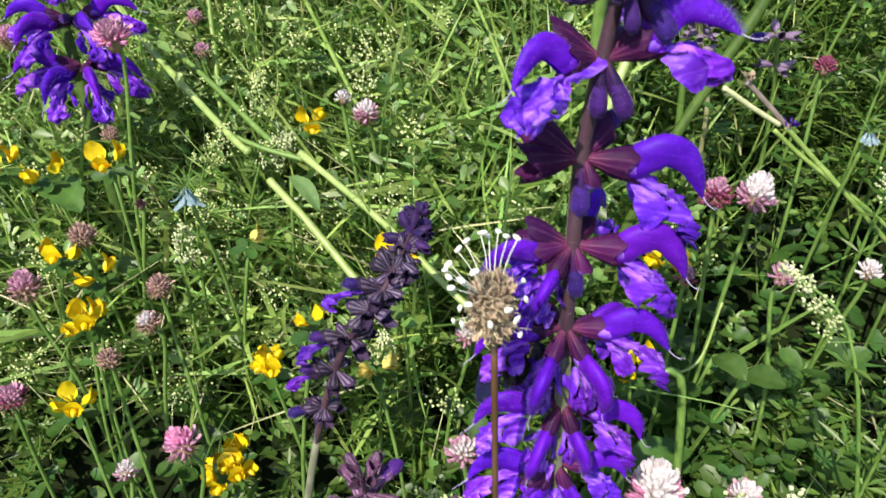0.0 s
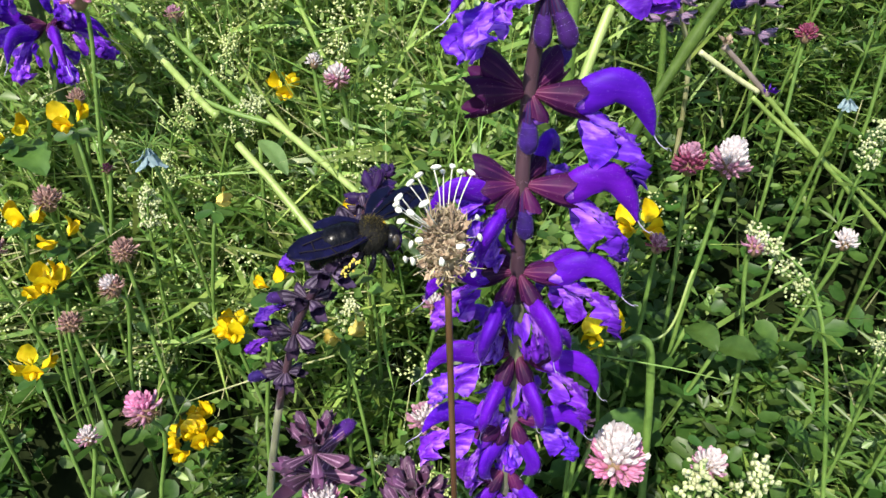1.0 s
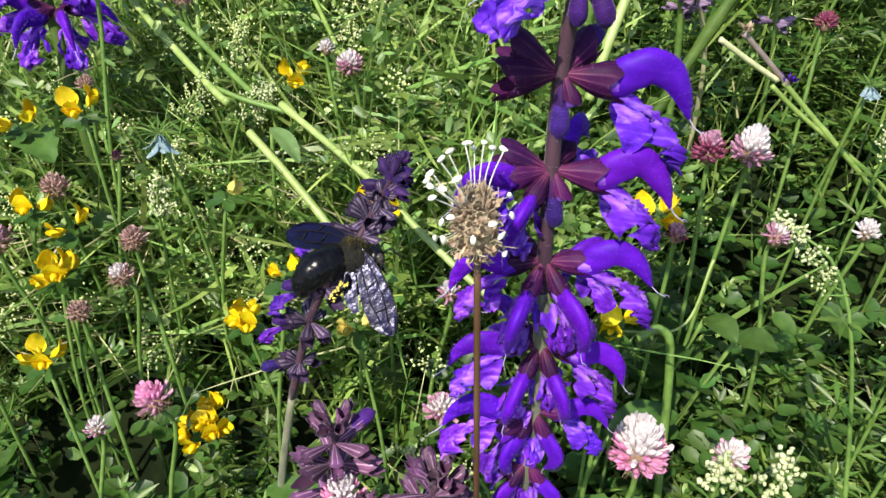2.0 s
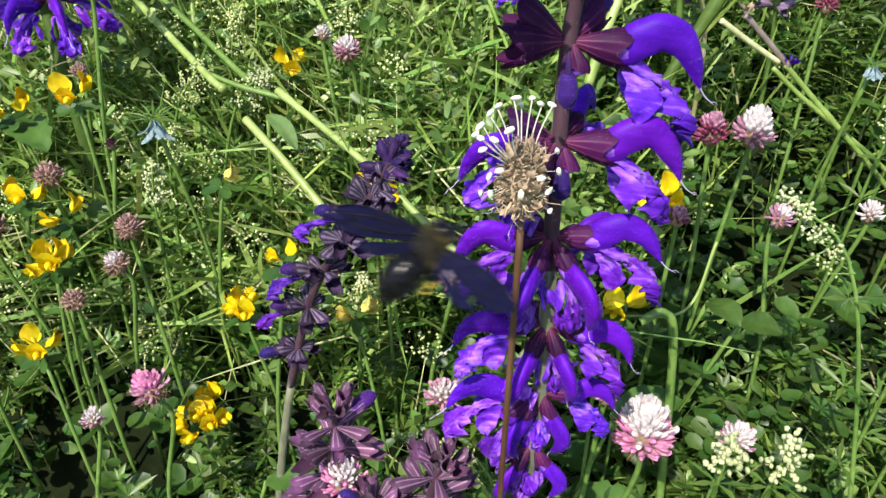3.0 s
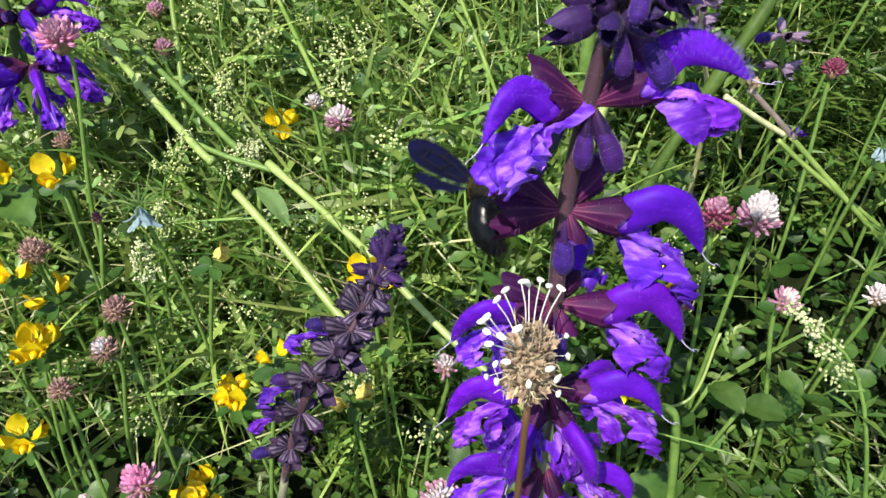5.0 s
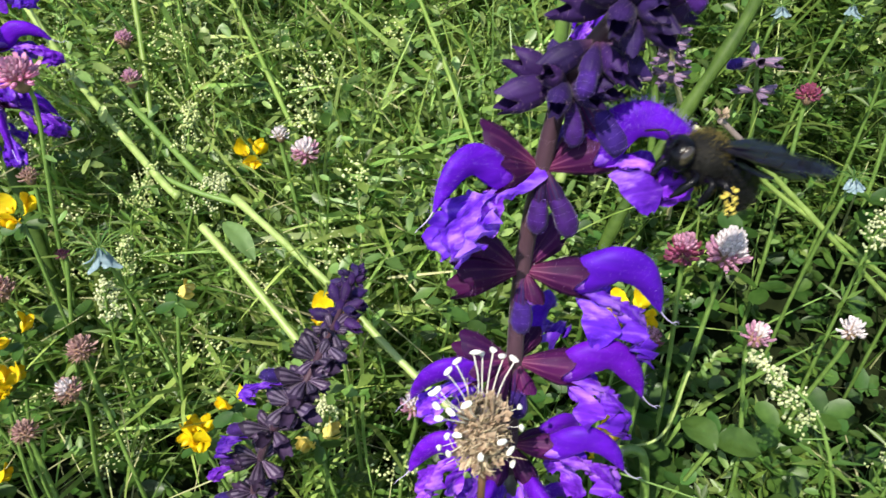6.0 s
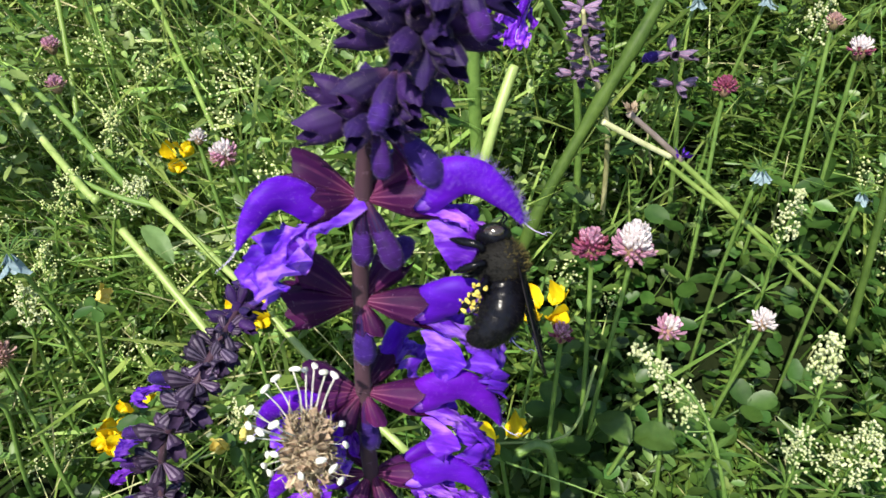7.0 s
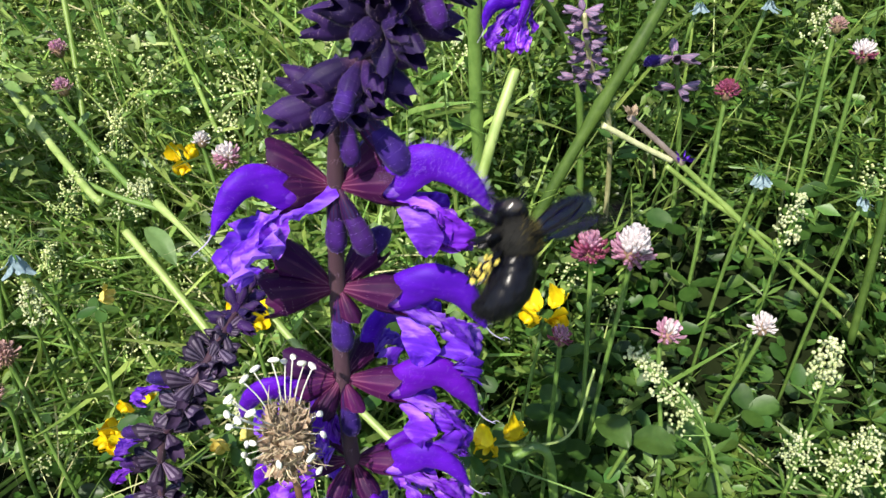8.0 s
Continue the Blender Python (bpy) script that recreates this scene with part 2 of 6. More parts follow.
# ---- mesh helpers ----
class Shape:
    """Gathers points and faces, each face with a material slot."""

    def __init__(self):
        self.v, self.f, self.s = [], [], []

    def add(self, pts, faces, slot=0):
        k = len(self.v)
        self.v += [tuple(p) for p in pts]
        self.f += [tuple(i + k for i in f) for f in faces]
        self.s += [slot] * len(faces)

    def tube(self, path, radii, sides=6, slot=0, square=0.0):
        path = [Vector(p) for p in path]
        n = len(path)
        if not hasattr(radii, "__len__"):
            radii = [radii] * n
        ring, up = [], Vector((0.31, 0.87, 0.21))
        for i, p in enumerate(path):
            d = (path[min(i + 1, n - 1)] - path[max(i - 1, 0)]).normalized()
            a = (up - d * up.dot(d)).normalized()
            up = a
            b = d.cross(a)
            for k in range(sides):
                w = 2 * math.pi * k / sides
                r = radii[i] * (1 + square * math.cos(4 * w))
                ring.append(p + (a * math.cos(w) + b * math.sin(w)) * r)
        faces = [(i * sides + k, i * sides + (k + 1) % sides, (i + 1) * sides + (k + 1) % sides, (i + 1) * sides + k)
                 for i in range(n - 1) for k in range(sides)]
        faces += [tuple(range(sides))[::-1], tuple((n - 1) * sides + k for k in range(sides))]
        self.add(ring, faces, slot)

    def ball(self, c, r, rings=5, sides=8, slot=0, axis=None):
        c, r = Vector(c), (Vector(r) if hasattr(r, "__len__") else Vector((r, r, r)))
        q = axis.to_matrix() if axis else Matrix.Identity(3)
        pts = [c + q @ Vector((0, 0, r.z))]
        for i in range(1, rings):
            a = math.pi * i / rings
            for k in range(sides):
                w = 2 * math.pi * k / sides
                pts.append(c + q @ Vector((r.x * math.sin(a) * math.cos(w), r.y * math.sin(a) * math.sin(w), r.z * math.cos(a))))
        pts.append(c + q @ Vector((0, 0, -r.z)))
        f = [(0, 1 + k, 1 + (k + 1) % sides) for k in range(sides)]
        for i in range(rings - 2):
            o = 1 + i * sides
            f += [(o + k, o + sides + k, o + sides + (k + 1) % sides, o + (k + 1) % sides) for k in range(sides)]
        o = 1 + (rings - 2) * sides
        f += [(o + k, len(pts) - 1, o + (k + 1) % sides) for k in range(sides)]
        self.add(pts, f, slot)

    def sheet(self, rows, slot=0):
        """A skin over rows of points, all of one length."""
        n, m = len(rows), len(rows[0])
        self.add([p for r in rows for p in r],
                 [(i * m + j, i * m + j + 1, (i + 1) * m + j + 1, (i + 1) * m + j) for i in range(n - 1) for j in range(m - 1)], slot)

    def mesh(self, name, mats, smooth=True):
        me = bpy.data.meshes.new(name)
        me.from_pydata(self.v, [], self.f)
        for m in mats if isinstance(mats, (list, tuple)) else [mats]:
            me.materials.append(m)
        me.polygons.foreach_set("material_index", self.s)
        me.polygons.foreach_set("use_smooth", [smooth] * len(self.f))
        me.update()
        return me


def curve(pts, n):
    """n points on a smooth line through pts."""
    pts = [Vector(p) for p in pts]
    ext = [2 * pts[0] - pts[1]] + pts + [2 * pts[-1] - pts[-2]]
    out = []
    for i in range(n):
        u = i / (n - 1) * (len(pts) - 1)
        k = min(int(u), len(pts) - 2)
        t = u - k
        a, b, c, d = ext[k:k + 4]
        out.append(0.5 * (2 * b + (c - a) * t + (2 * a - 5 * b + 4 * c - d) * t * t + (3 * b - a - 3 * c + d) * t ** 3))
    return out


def part(name, data, parent, m=None, label="", mats=None):
    """Links a Shape or a mesh as one object under a thing or a part."""
    me = data.mesh(name, mats) if isinstance(data, Shape) else data
    ob = new(name, me)
    ob.parent = parent
    if m is not None:
        ob.matrix_basis = m
    return tagged(ob, label)


def thing(name, at, label, category, group=""):
    ob = new(name)
    ob.empty_display_size = 0.01
    ob.location = at
    return tagged(ob, label, category, group)


def aim(at, way, roll=0.0, size=1.0, up=(0, 0, 1)):
    """The pose of a piece whose x axis goes along way and whose z axis keeps upwards."""
    x = Vector(way).normalized()
    z = Vector(up)
    z = z - x * z.dot(x)
    if z.length < 1e-3:
        z = Vector((1, 0, 0)) - x * x.x
    z.normalize()
    m = Matrix((x, z.cross(x), z)).transposed().to_4x4()
    return Matrix.Translation(at) @ m @ Matrix.Rotation(radians(roll), 4, "X") @ Matrix.Scale(size, 4)


def ground_z(x, y):
    """A bank that rises away from the camera and levels out above and below."""
    slope = 0.48
    yy = np.clip(y, -0.15, 1.6)
    xx = np.clip(x, -1.0, 1.0)
    return slope * yy + 0.10 * xx


RNG = np.random.default_rng(7)
R = random.Random(11)

# ---- ground ----
xs = np.concatenate([[-900, -200, -40, -8, -3], np.linspace(-1.4, 1.4, 71), [3, 8, 40, 200, 900]])
ys = np.concatenate([[-900, -200, -40, -8, -3], np.linspace(-0.8, 1.8, 66), [3, 8, 40, 200, 900]])
g = Shape()
g.sheet([[(x, y, float(ground_z(x, y)) + (0.006 * noise.noise((x * 14, y * 14, 0)) if abs(x) < 2 and abs(y) < 2 else 0)) for x in xs] for y in ys])
tagged(new("ground", g.mesh("ground", M_SHADED_SOIL)), "crumbly soil coloured near-black for the meadow's shade, and green turf on a bank", "ground", kind="structure")


# ---- joined small growth ----
def stuff(name, V, F, m, label, category):
    me = bpy.data.meshes.new(name)
    me.from_pydata(V.reshape(-1, 3), [], F)
    me.materials.append(m)
    me.polygons.foreach_set("use_smooth", np.ones(len(F), bool))
    me.update()
    return tagged(new(name, me), label, category, kind="stuff")


def unit(a):
    return a / np.maximum(np.linalg.norm(a, axis=-1, keepdims=True), 1e-9)


def leaves(base, way, length, width, fold=0.15, droop=0.25, broad=0.45):
    """Folded leaves of four faces, one to a row: points and faces."""
    n = len(base)
    way = unit(way)
    side = unit(np.cross(way, np.array([0, 0, 1.0]) + RNG.normal(0, 0.35, (n, 3))))
    up = np.cross(side, way)
    L, W = length[:, None], width[:, None]
    mid = base + way * L * broad
    V = np.stack([base, mid + side * W / 2 + up * W * fold, mid - side * W / 2 + up * W * fold, mid - up * W * fold * 0.5,
                  base + way * L - np.array([0, 0, 1.0]) * L * droop * RNG.uniform(0, 1, (n, 1))], 1)
    f = np.array([[0, 3, 1], [0, 2, 3], [1, 3, 4], [3, 2, 4]])
    return V, (np.arange(n)[:, None, None] * 5 + f).reshape(-1, 3)


def ovals(base, way, length, width, points=7):
    """Rounded leaflets, a fan of faces round a sunken middle."""
    n = len(base)
    way = unit(way)
    side = unit(np.cross(way, np.array([0, 0, 1.0]) + RNG.normal(0, 0.3, (n, 3))))
    up = np.cross(side, way)
    L, W = length[:, None], width[:, None]
    rows = [base + way * L * 0.5 - up * W * 0.08]
    for k in range(points):
        a = 2 * math.pi * k / points
        along = 0.5 - 0.5 * math.cos(a)
        wide = math.sin(a) * (0.75 + 0.35 * along)
        rows.append(base + way * L * along + side * W * 0.5 * wide + up * W * 0.10 * abs(math.sin(a)))
    V = np.stack(rows, 1)
    f = np.array([[0, 1 + k, 1 + (k + 1) % points] for k in range(points)])
    return V, (np.arange(n)[:, None, None] * (points + 1) + f).reshape(-1, 3)


def blades(base, way, length, width, segs=5, bend=0.5):
    """Grass blades, folded strips that bend over."""
    n = len(base)
    way = unit(way)
    side = unit(np.cross(way, RNG.normal(0, 1, (n, 3))))
    over = unit(np.cross(side, way)) * RNG.uniform(-1, 1, (n, 1))
    over[:, 2] -= 0.35
    rows = []
    for k in range(segs + 1):
        t = k / segs
        c = base + way * (length * t)[:, None] + over * (length * bend * t * t * 0.5)[:, None]
        w = (width * (1 - 0.15 * t - 0.85 * t ** 3) * 0.5)[:, None]
        rows += [c - side * w, c + side * w]
    V = np.stack(rows, 1)
    f = np.array([q for k in range(segs) for q in ([2 * k, 2 * k + 1, 2 * k + 3], [2 * k, 2 * k + 3, 2 * k + 2])])
    return V, (np.arange(n)[:, None, None] * len(rows) + f).reshape(-1, 3)


def join(*sets):
    V, F, k = [], [], 0
    for v, f in sets:
        v = v.reshape(-1, 3)
        V.append(v)
        F.append(f + k)
        k += len(v)
    return np.concatenate(V), np.concatenate(F)


def scatter(n, x0=-0.42, x1=0.42, y0=0.02, y1=0.74):
    """Roots on the bank."""
    p = np.stack([RNG.uniform(x0, x1, n), RNG.uniform(y0, y1, n)], 1)
    return np.c_[p, ground_z(p[:, 0], p[:, 1])]


def shade(x, y):
    """Where the meadow opens: a leafy hollow beside the clovers, another at the foot of the yellow flowers, and bare
    pits in both, where near-black ground stands in for deep shade.
    """
    hollow = np.exp(-(((x - 0.180) / 0.100) ** 2 + ((y - 0.275) / 0.100) ** 2) ** 1.5)
    front = np.exp(-(((x + 0.155) / 0.125) ** 2 + ((y - 0.218) / 0.082) ** 2) ** 1.5)
    foot = np.exp(-(((x - 0.075) / 0.04) ** 2 + ((y - 0.185) / 0.05) ** 2))
    pit = sum(np.exp(-(((x - a) / c) ** 2 + ((y - b) / d) ** 2) ** 2) for a, b, c, d in PITS)
    return hollow, front, foot, pit


PITS = ((0.150, 0.275, 0.045, 0.024), (0.195, 0.310, 0.045, 0.026), (0.205, 0.255, 0.030, 0.022), (-0.085, 0.238, 0.040, 0.024), (-0.150, 0.245, 0.035, 0.020), (-0.045, 0.205, 0.030, 0.024))


def thinned(p, most=0.9, bare=0.96):
    """Drops part of the roots where the meadow opens."""
    hollow, front, foot, pit = shade(p[:, 0], p[:, 1])
    return p[RNG.uniform(0, 1, len(p)) > np.maximum(most * np.maximum(np.maximum(hollow, foot * 0.6), front * 1.06), pit * bare)]


def canopy(p):
    """How high the growth stands at a root, in metres: uneven, with hollows, lower at the foot of the tall sages."""
    x, y = p[:, 0], p[:, 1]
    h = 0.118 + 0.05 * np.clip(x, -0.2, 0.3) + 0.022 * np.sin(x * 31 + 1.3) * np.sin(y * 27) + 0.016 * np.sin(x * 71 + y * 53)
    low = np.exp(-(((x - 0.07) / 0.10) ** 2 + ((y - 0.13) / 0.085) ** 2))
    hollow, front, foot, pit = shade(x, y)
    return h * (1 - 0.50 * low) * (1 - 0.55 * hollow) * (1 - 0.5 * front) * (1 - 0.4 * foot)


# bedstraw: upright stems with whorls of narrow leaves
roots = thinned(scatter(2300))
H = canopy(roots) * RNG.uniform(0.55, 1.06, len(roots))
lean = unit(np.c_[RNG.normal(0, 0.30, (len(roots), 2)), np.ones(len(roots))])
B, W_, LL, WW = [], [], [], []
stems = blades(roots, lean, H, np.full(len(roots), 0.0011), 3, 0.05)
for k in range(9):
    s = 0.24 + 0.76 * k / 8
    at = roots + lean * (H * s)[:, None]
    turn = RNG.uniform(0, 6.28, len(roots))
    for j in range(7):
        a = turn + j * 2 * math.pi / 7
        B.append(at)
        W_.append(np.stack([np.cos(a), np.sin(a), np.full(len(a), 0.35 + 0.5 * (k == 8)) + RNG.normal(0, 0.12, len(a))], 1))
        LL.append(RNG.uniform(0.007, 0.0145, len(a)) * (1 - 0.35 * (k == 8)))
        WW.append(RNG.uniform(0.0017, 0.0030, len(a)))
V, F = join(leaves(np.concatenate(B), np.concatenate(W_), np.concatenate(LL), np.concatenate(WW)), stems)
stuff("bedstraw_foliage", V, F, M_BED, "fresh green bedstraw with whorls of narrow leaves", "bedstraw")

# clover leaves on thin stalks
roots = scatter(1150)
roots = thinned(np.concatenate([roots, scatter(450, 0.03, 0.30, 0.10, 0.30)]), 0.65)
H = canopy(roots) * RNG.uniform(0.45, 1.0, len(roots)) + 0.006
lean = unit(np.c_[RNG.normal(0, 0.25, (len(roots), 2)), np.ones(len(roots))])
tops = roots + lean * H[:, None]
sets = [blades(roots, lean, H, np.full(len(roots), 0.0012), 3, 0.0)]
turn = RNG.uniform(0, 6.28, len(roots))
big = RNG.uniform(0.005, 0.0105, len(roots))
for j in range(3):
    a = turn + j * 2.09 + RNG.normal(0, 0.12, len(roots))
    sets.append(ovals(tops, np.stack([np.cos(a), np.sin(a), RNG.uniform(-0.1, 0.55, len(a))], 1), big, big * RNG.uniform(0.62, 0.85, len(a))))
V, F = join(*sets)
stuff("clover_leaves", V, F, M_CLOVER, "green three-part clover leaves on thin stalks", "clover leaves")

# leaves near the soil, in the shade of the rest
roots = thinned(np.concatenate([scatter(9000, -0.38, 0.38, 0.03, 0.62), scatter(1200, 0.06, 0.27, 0.13, 0.33)]), 0.5, 0.3)
roots[:, 2] += canopy(roots) * RNG.uniform(0.08, 0.42, len(roots))
a_ = RNG.uniform(0, 6.28, len(roots))
big = RNG.uniform(0.006, 0.013, len(roots))
V, F = ovals(roots, np.stack([np.cos(a_), np.sin(a_), RNG.uniform(-0.2, 0.5, len(a_))], 1), big, big * RNG.uniform(0.4, 0.75, len(a_)))
stuff("low_leaves", V, F, M_CLOVER, "small green leaves low over the soil", "leaves")

# trefoil and vetch sprigs with many small leaflets
roots = thinned(scatter(3000))
H = canopy(roots) * RNG.uniform(0.5, 1.08, len(roots))
lean = unit(np.c_[RNG.normal(0, 0.45, (len(roots), 2)), np.ones(len(roots))])
sets = [blades(roots, lean, H, np.full(len(roots), 0.0010), 3, 0.0)]
for k in range(11):
    at = roots + lean * (H * (0.35 + 0.065 * k))[:, None]
    a = RNG.uniform(0, 6.28, len(roots))
    sets.append(leaves(at, np.stack([np.cos(a), np.sin(a), RNG.uniform(-0.2, 0.8, len(a))], 1), RNG.uniform(0.005, 0.0115, len(a)), RNG.uniform(0.0028, 0.0060, len(a)), broad=0.55))
V, F = join(*sets)
stuff("vetch_foliage", V, F, M_VETCH, "small-leaved green trefoil and vetch sprigs", "vetch")

# trefoil: leaflets in threes and fives on short sprigs, their light colour brightening the back left like sun
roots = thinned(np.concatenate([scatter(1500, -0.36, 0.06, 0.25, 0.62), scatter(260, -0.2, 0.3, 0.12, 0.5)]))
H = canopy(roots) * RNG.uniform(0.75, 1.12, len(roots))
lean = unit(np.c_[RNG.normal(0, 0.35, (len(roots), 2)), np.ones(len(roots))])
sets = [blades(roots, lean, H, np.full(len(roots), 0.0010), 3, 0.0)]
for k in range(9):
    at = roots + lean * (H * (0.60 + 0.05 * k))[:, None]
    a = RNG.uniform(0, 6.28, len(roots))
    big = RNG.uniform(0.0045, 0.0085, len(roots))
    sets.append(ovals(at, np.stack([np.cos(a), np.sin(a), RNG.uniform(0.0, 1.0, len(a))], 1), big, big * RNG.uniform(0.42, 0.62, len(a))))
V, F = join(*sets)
stuff("trefoil_leaves", V, F, M_TREFOIL_LIT, "trefoil leaflets on short sprigs, coloured light green as if sunlit", "trefoil leaves")

# grass
roots = scatter(3200)
back = np.concatenate([scatter(3000, -0.42, 0.42, 0.27, 0.85), scatter(2200, -0.34, -0.02, 0.24, 0.6)])
roots = thinned(np.concatenate([roots, back]), 0.95)
far = scatter(15000, -1.9, 1.9, -1.2, 2.2)
far = far[(np.abs(far[:, 0]) > 0.40) | (far[:, 1] > 0.72) | (far[:, 1] < -0.1)]
lying = scatter(4200, -0.36, 0.05, 0.26, 0.68)
lying[:, 2] += canopy(lying) * RNG.uniform(0.25, 0.85, len(lying))
tall = canopy(roots) * RNG.uniform(0.8, 1.55, len(roots))
lean = unit(np.c_[RNG.normal(-0.05, 0.42, len(roots)), RNG.normal(0.0, 0.42, len(roots)), np.ones(len(roots))])
near = (roots[:, 1] < 0.24) & (np.abs(roots[:, 0]) < 0.2)
tall = np.where(near, tall * 0.6, tall)
V, F = join(blades(lying, unit(np.c_[RNG.normal(0.1, 0.8, len(lying)), RNG.normal(-0.1, 0.8, len(lying)), RNG.uniform(0.2, 0.9, len(lying))]), RNG.uniform(0.03, 0.085, len(lying)), RNG.uniform(0.0013, 0.0034, len(lying)), 6, 0.7),
            blades(roots, lean, tall, 0.0008 + 0.0024 * RNG.uniform(0, 1, len(roots)) ** 1.6, 6, 0.8),
            blades(far, unit(np.c_[RNG.normal(0, 0.4, (len(far), 2)), np.ones(len(far))]), RNG.uniform(0.07, 0.2, len(far)), RNG.uniform(0.002, 0.004, len(far)), 5, 0.9))
stuff("grass", V, F, M_GRASS, "sunlit green meadow grass with thin arching blades", "grass")

# dry straws
roots = np.concatenate([scatter(260), scatter(1500, -0.34, 0.02, 0.26, 0.6)])
lean = unit(np.c_[RNG.normal(0, 1.0, (len(roots), 2)), np.full(len(roots), 0.6)])
roots[:, 2] += canopy(roots) * RNG.uniform(0.2, 0.8, len(roots))
V, F = blades(roots, lean, RNG.uniform(0.03, 0.08, len(roots)), RNG.uniform(0.0006, 0.0012, len(roots)), 4, 0.3)
stuff("dry_grass", V, F, M_DRY, "thin bleached dry grass straws", "dry grass")

# clusters of tiny buds on bedstraw tips
OCT = np.array([[1, 0, 0], [-1, 0, 0], [0, 1, 0], [0, -1, 0], [0, 0, 1], [0, 0, -1]], float)
OCTF = np.array([[0, 2, 4], [2, 1, 4], [1, 3, 4], [3, 0, 4], [2, 0, 5], [1, 2, 5], [3, 1, 5], [0, 3, 5]])


def specks(c, r):
    n = len(c)
    return c[:, None] + OCT * r[:, None, None], (np.arange(n)[:, None, None] * 6 + OCTF).reshape(-1, 3)


roots = np.concatenate([scatter(170, -0.34, 0.0, 0.22, 0.55), scatter(30, 0.0, 0.34, 0.25, 0.5)])
top = roots + np.c_[RNG.normal(0, 0.01, (len(roots), 2)), canopy(roots) * RNG.uniform(0.92, 1.12, len(roots))]
C, RR = [], []
for p in top:
    n = RNG.integers(24, 64)
    C.append(p + RNG.normal(0, 1, (n, 3)) * [0.0040, 0.0040, 0.0036])
    RR.append(RNG.uniform(0.0004, 0.0009, n))
V, F = specks(np.concatenate(C), np.concatenate(RR))
V2, F2 = blades(roots, top - roots, np.linalg.norm(top - roots, axis=1), np.full(len(roots), 0.0011), 3, 0.0)
V, F = join((V, F), (V2, F2))
stuff("bedstraw_buds", V, F, M_BUDS, "yellow-green clusters of tiny bedstraw buds", "bedstraw")


# ---- sage flowers: shared pieces, x outwards from the stem, z up, in metres ----
mm = 0.001


def hairs(s, pts, normals, n, length, slot, rnd, thick=0.025, spread=0.0):
    """Fine tapering hairs that start beside points picked by chance."""
    for _ in range(n):
        k = rnd.randrange(len(pts) - 1)
        p = Vector(pts[k]).lerp(Vector(pts[k + 1]), rnd.random() if (Vector(pts[k]) - Vector(pts[k + 1])).length < 2 * mm else 0.0)
        p += Vector((rnd.uniform(-0.5, 0.5) * spread * mm, 0, 0))
        d = (Vector(normals[k]).normalized() + Vector([rnd.gauss(0, 0.35) for _ in range(3)])).normalized()
        e = d.cross(Vector((rnd.random(), rnd.random(), rnd.random()))).normalized() * thick * mm
        q = p + d * length * rnd.uniform(0.5, 1.0)
        s.add([p - e, p + e, q], [(0, 1, 2)], slot)


def hood_mesh(seed, arch=1.0, fuzz=700, length=1.3):
    """The sickle-shaped upper lip: a tall narrow shell, open below, that rises from the throat and droops to a tip."""
    rnd = random.Random(seed)
    s = Shape()
    n_ = 25
    c = curve([(6.0 * mm, 0, -0.8 * mm), (9.6 * mm, 0, -0.3 * mm * arch), (12.8 * mm, 0, 2.2 * mm * arch), (16.4 * mm, 0, 3.9 * mm * arch),
               (20.2 * mm, 0, 2.6 * mm * arch), (23.7 * mm, 0, -1.2 * mm), (26.4 * mm, 0, -5.6 * mm)], n_)
    rows, pts, nor = [], [], []
    for i, p in enumerate(c):
        t = i / (n_ - 1)
        d = (c[min(i + 1, n_ - 1)] - c[max(i - 1, 0)]).normalized()
        n = Vector((-d.z, 0, d.x))
        h = (0.45 + 3.35 * math.sin(math.pi * min(1, 0.22 + 0.80 * t)) ** 0.8) * mm * (1 if t < 0.97 else 0.6)
        w = 0.52 * h + 0.35 * mm
        row = []
        for k in range(17):
            a = radians(-148 + 296 * k / 16)
            wob = 0.22 * mm * noise.noise((i * 0.30, k * 0.34, seed * 3.1)) + 0.22 * mm * math.exp(-(a * 5) ** 2)
            q = p + Vector((0, 1, 0)) * (w * math.sin(a) + wob) + n * (h * math.cos(a) + wob)
            row.append(q)
            if abs(a) < 1.7 and i > 4:
                pts.append(q)
                nor.append(n * math.cos(a) + Vector((0, 1, 0)) * math.sin(a))
        rows.append(row)
    s.sheet(rows)
    s.sheet([[q + (c[i] - q) * 0.10 for q in row][::-1] for i, row in enumerate(rows)])
    hairs(s, pts, nor, fuzz, length * mm, 1, rnd, 0.014, 1.1)
    return s.mesh("hood", [M_HOOD, M_HOODHAIR])


def throat_mesh():
    s = Shape()
    s.tube(curve([(4.5 * mm, 0, 0), (8 * mm, 0, -0.2 * mm), (11.5 * mm, 0, -0.4 * mm)], 6), [1.9 * mm, 2.1 * mm, 2.4 * mm, 2.6 * mm, 2.5 * mm, 2.0 * mm], 10)
    return s.mesh("flower_tube", M_LIP)


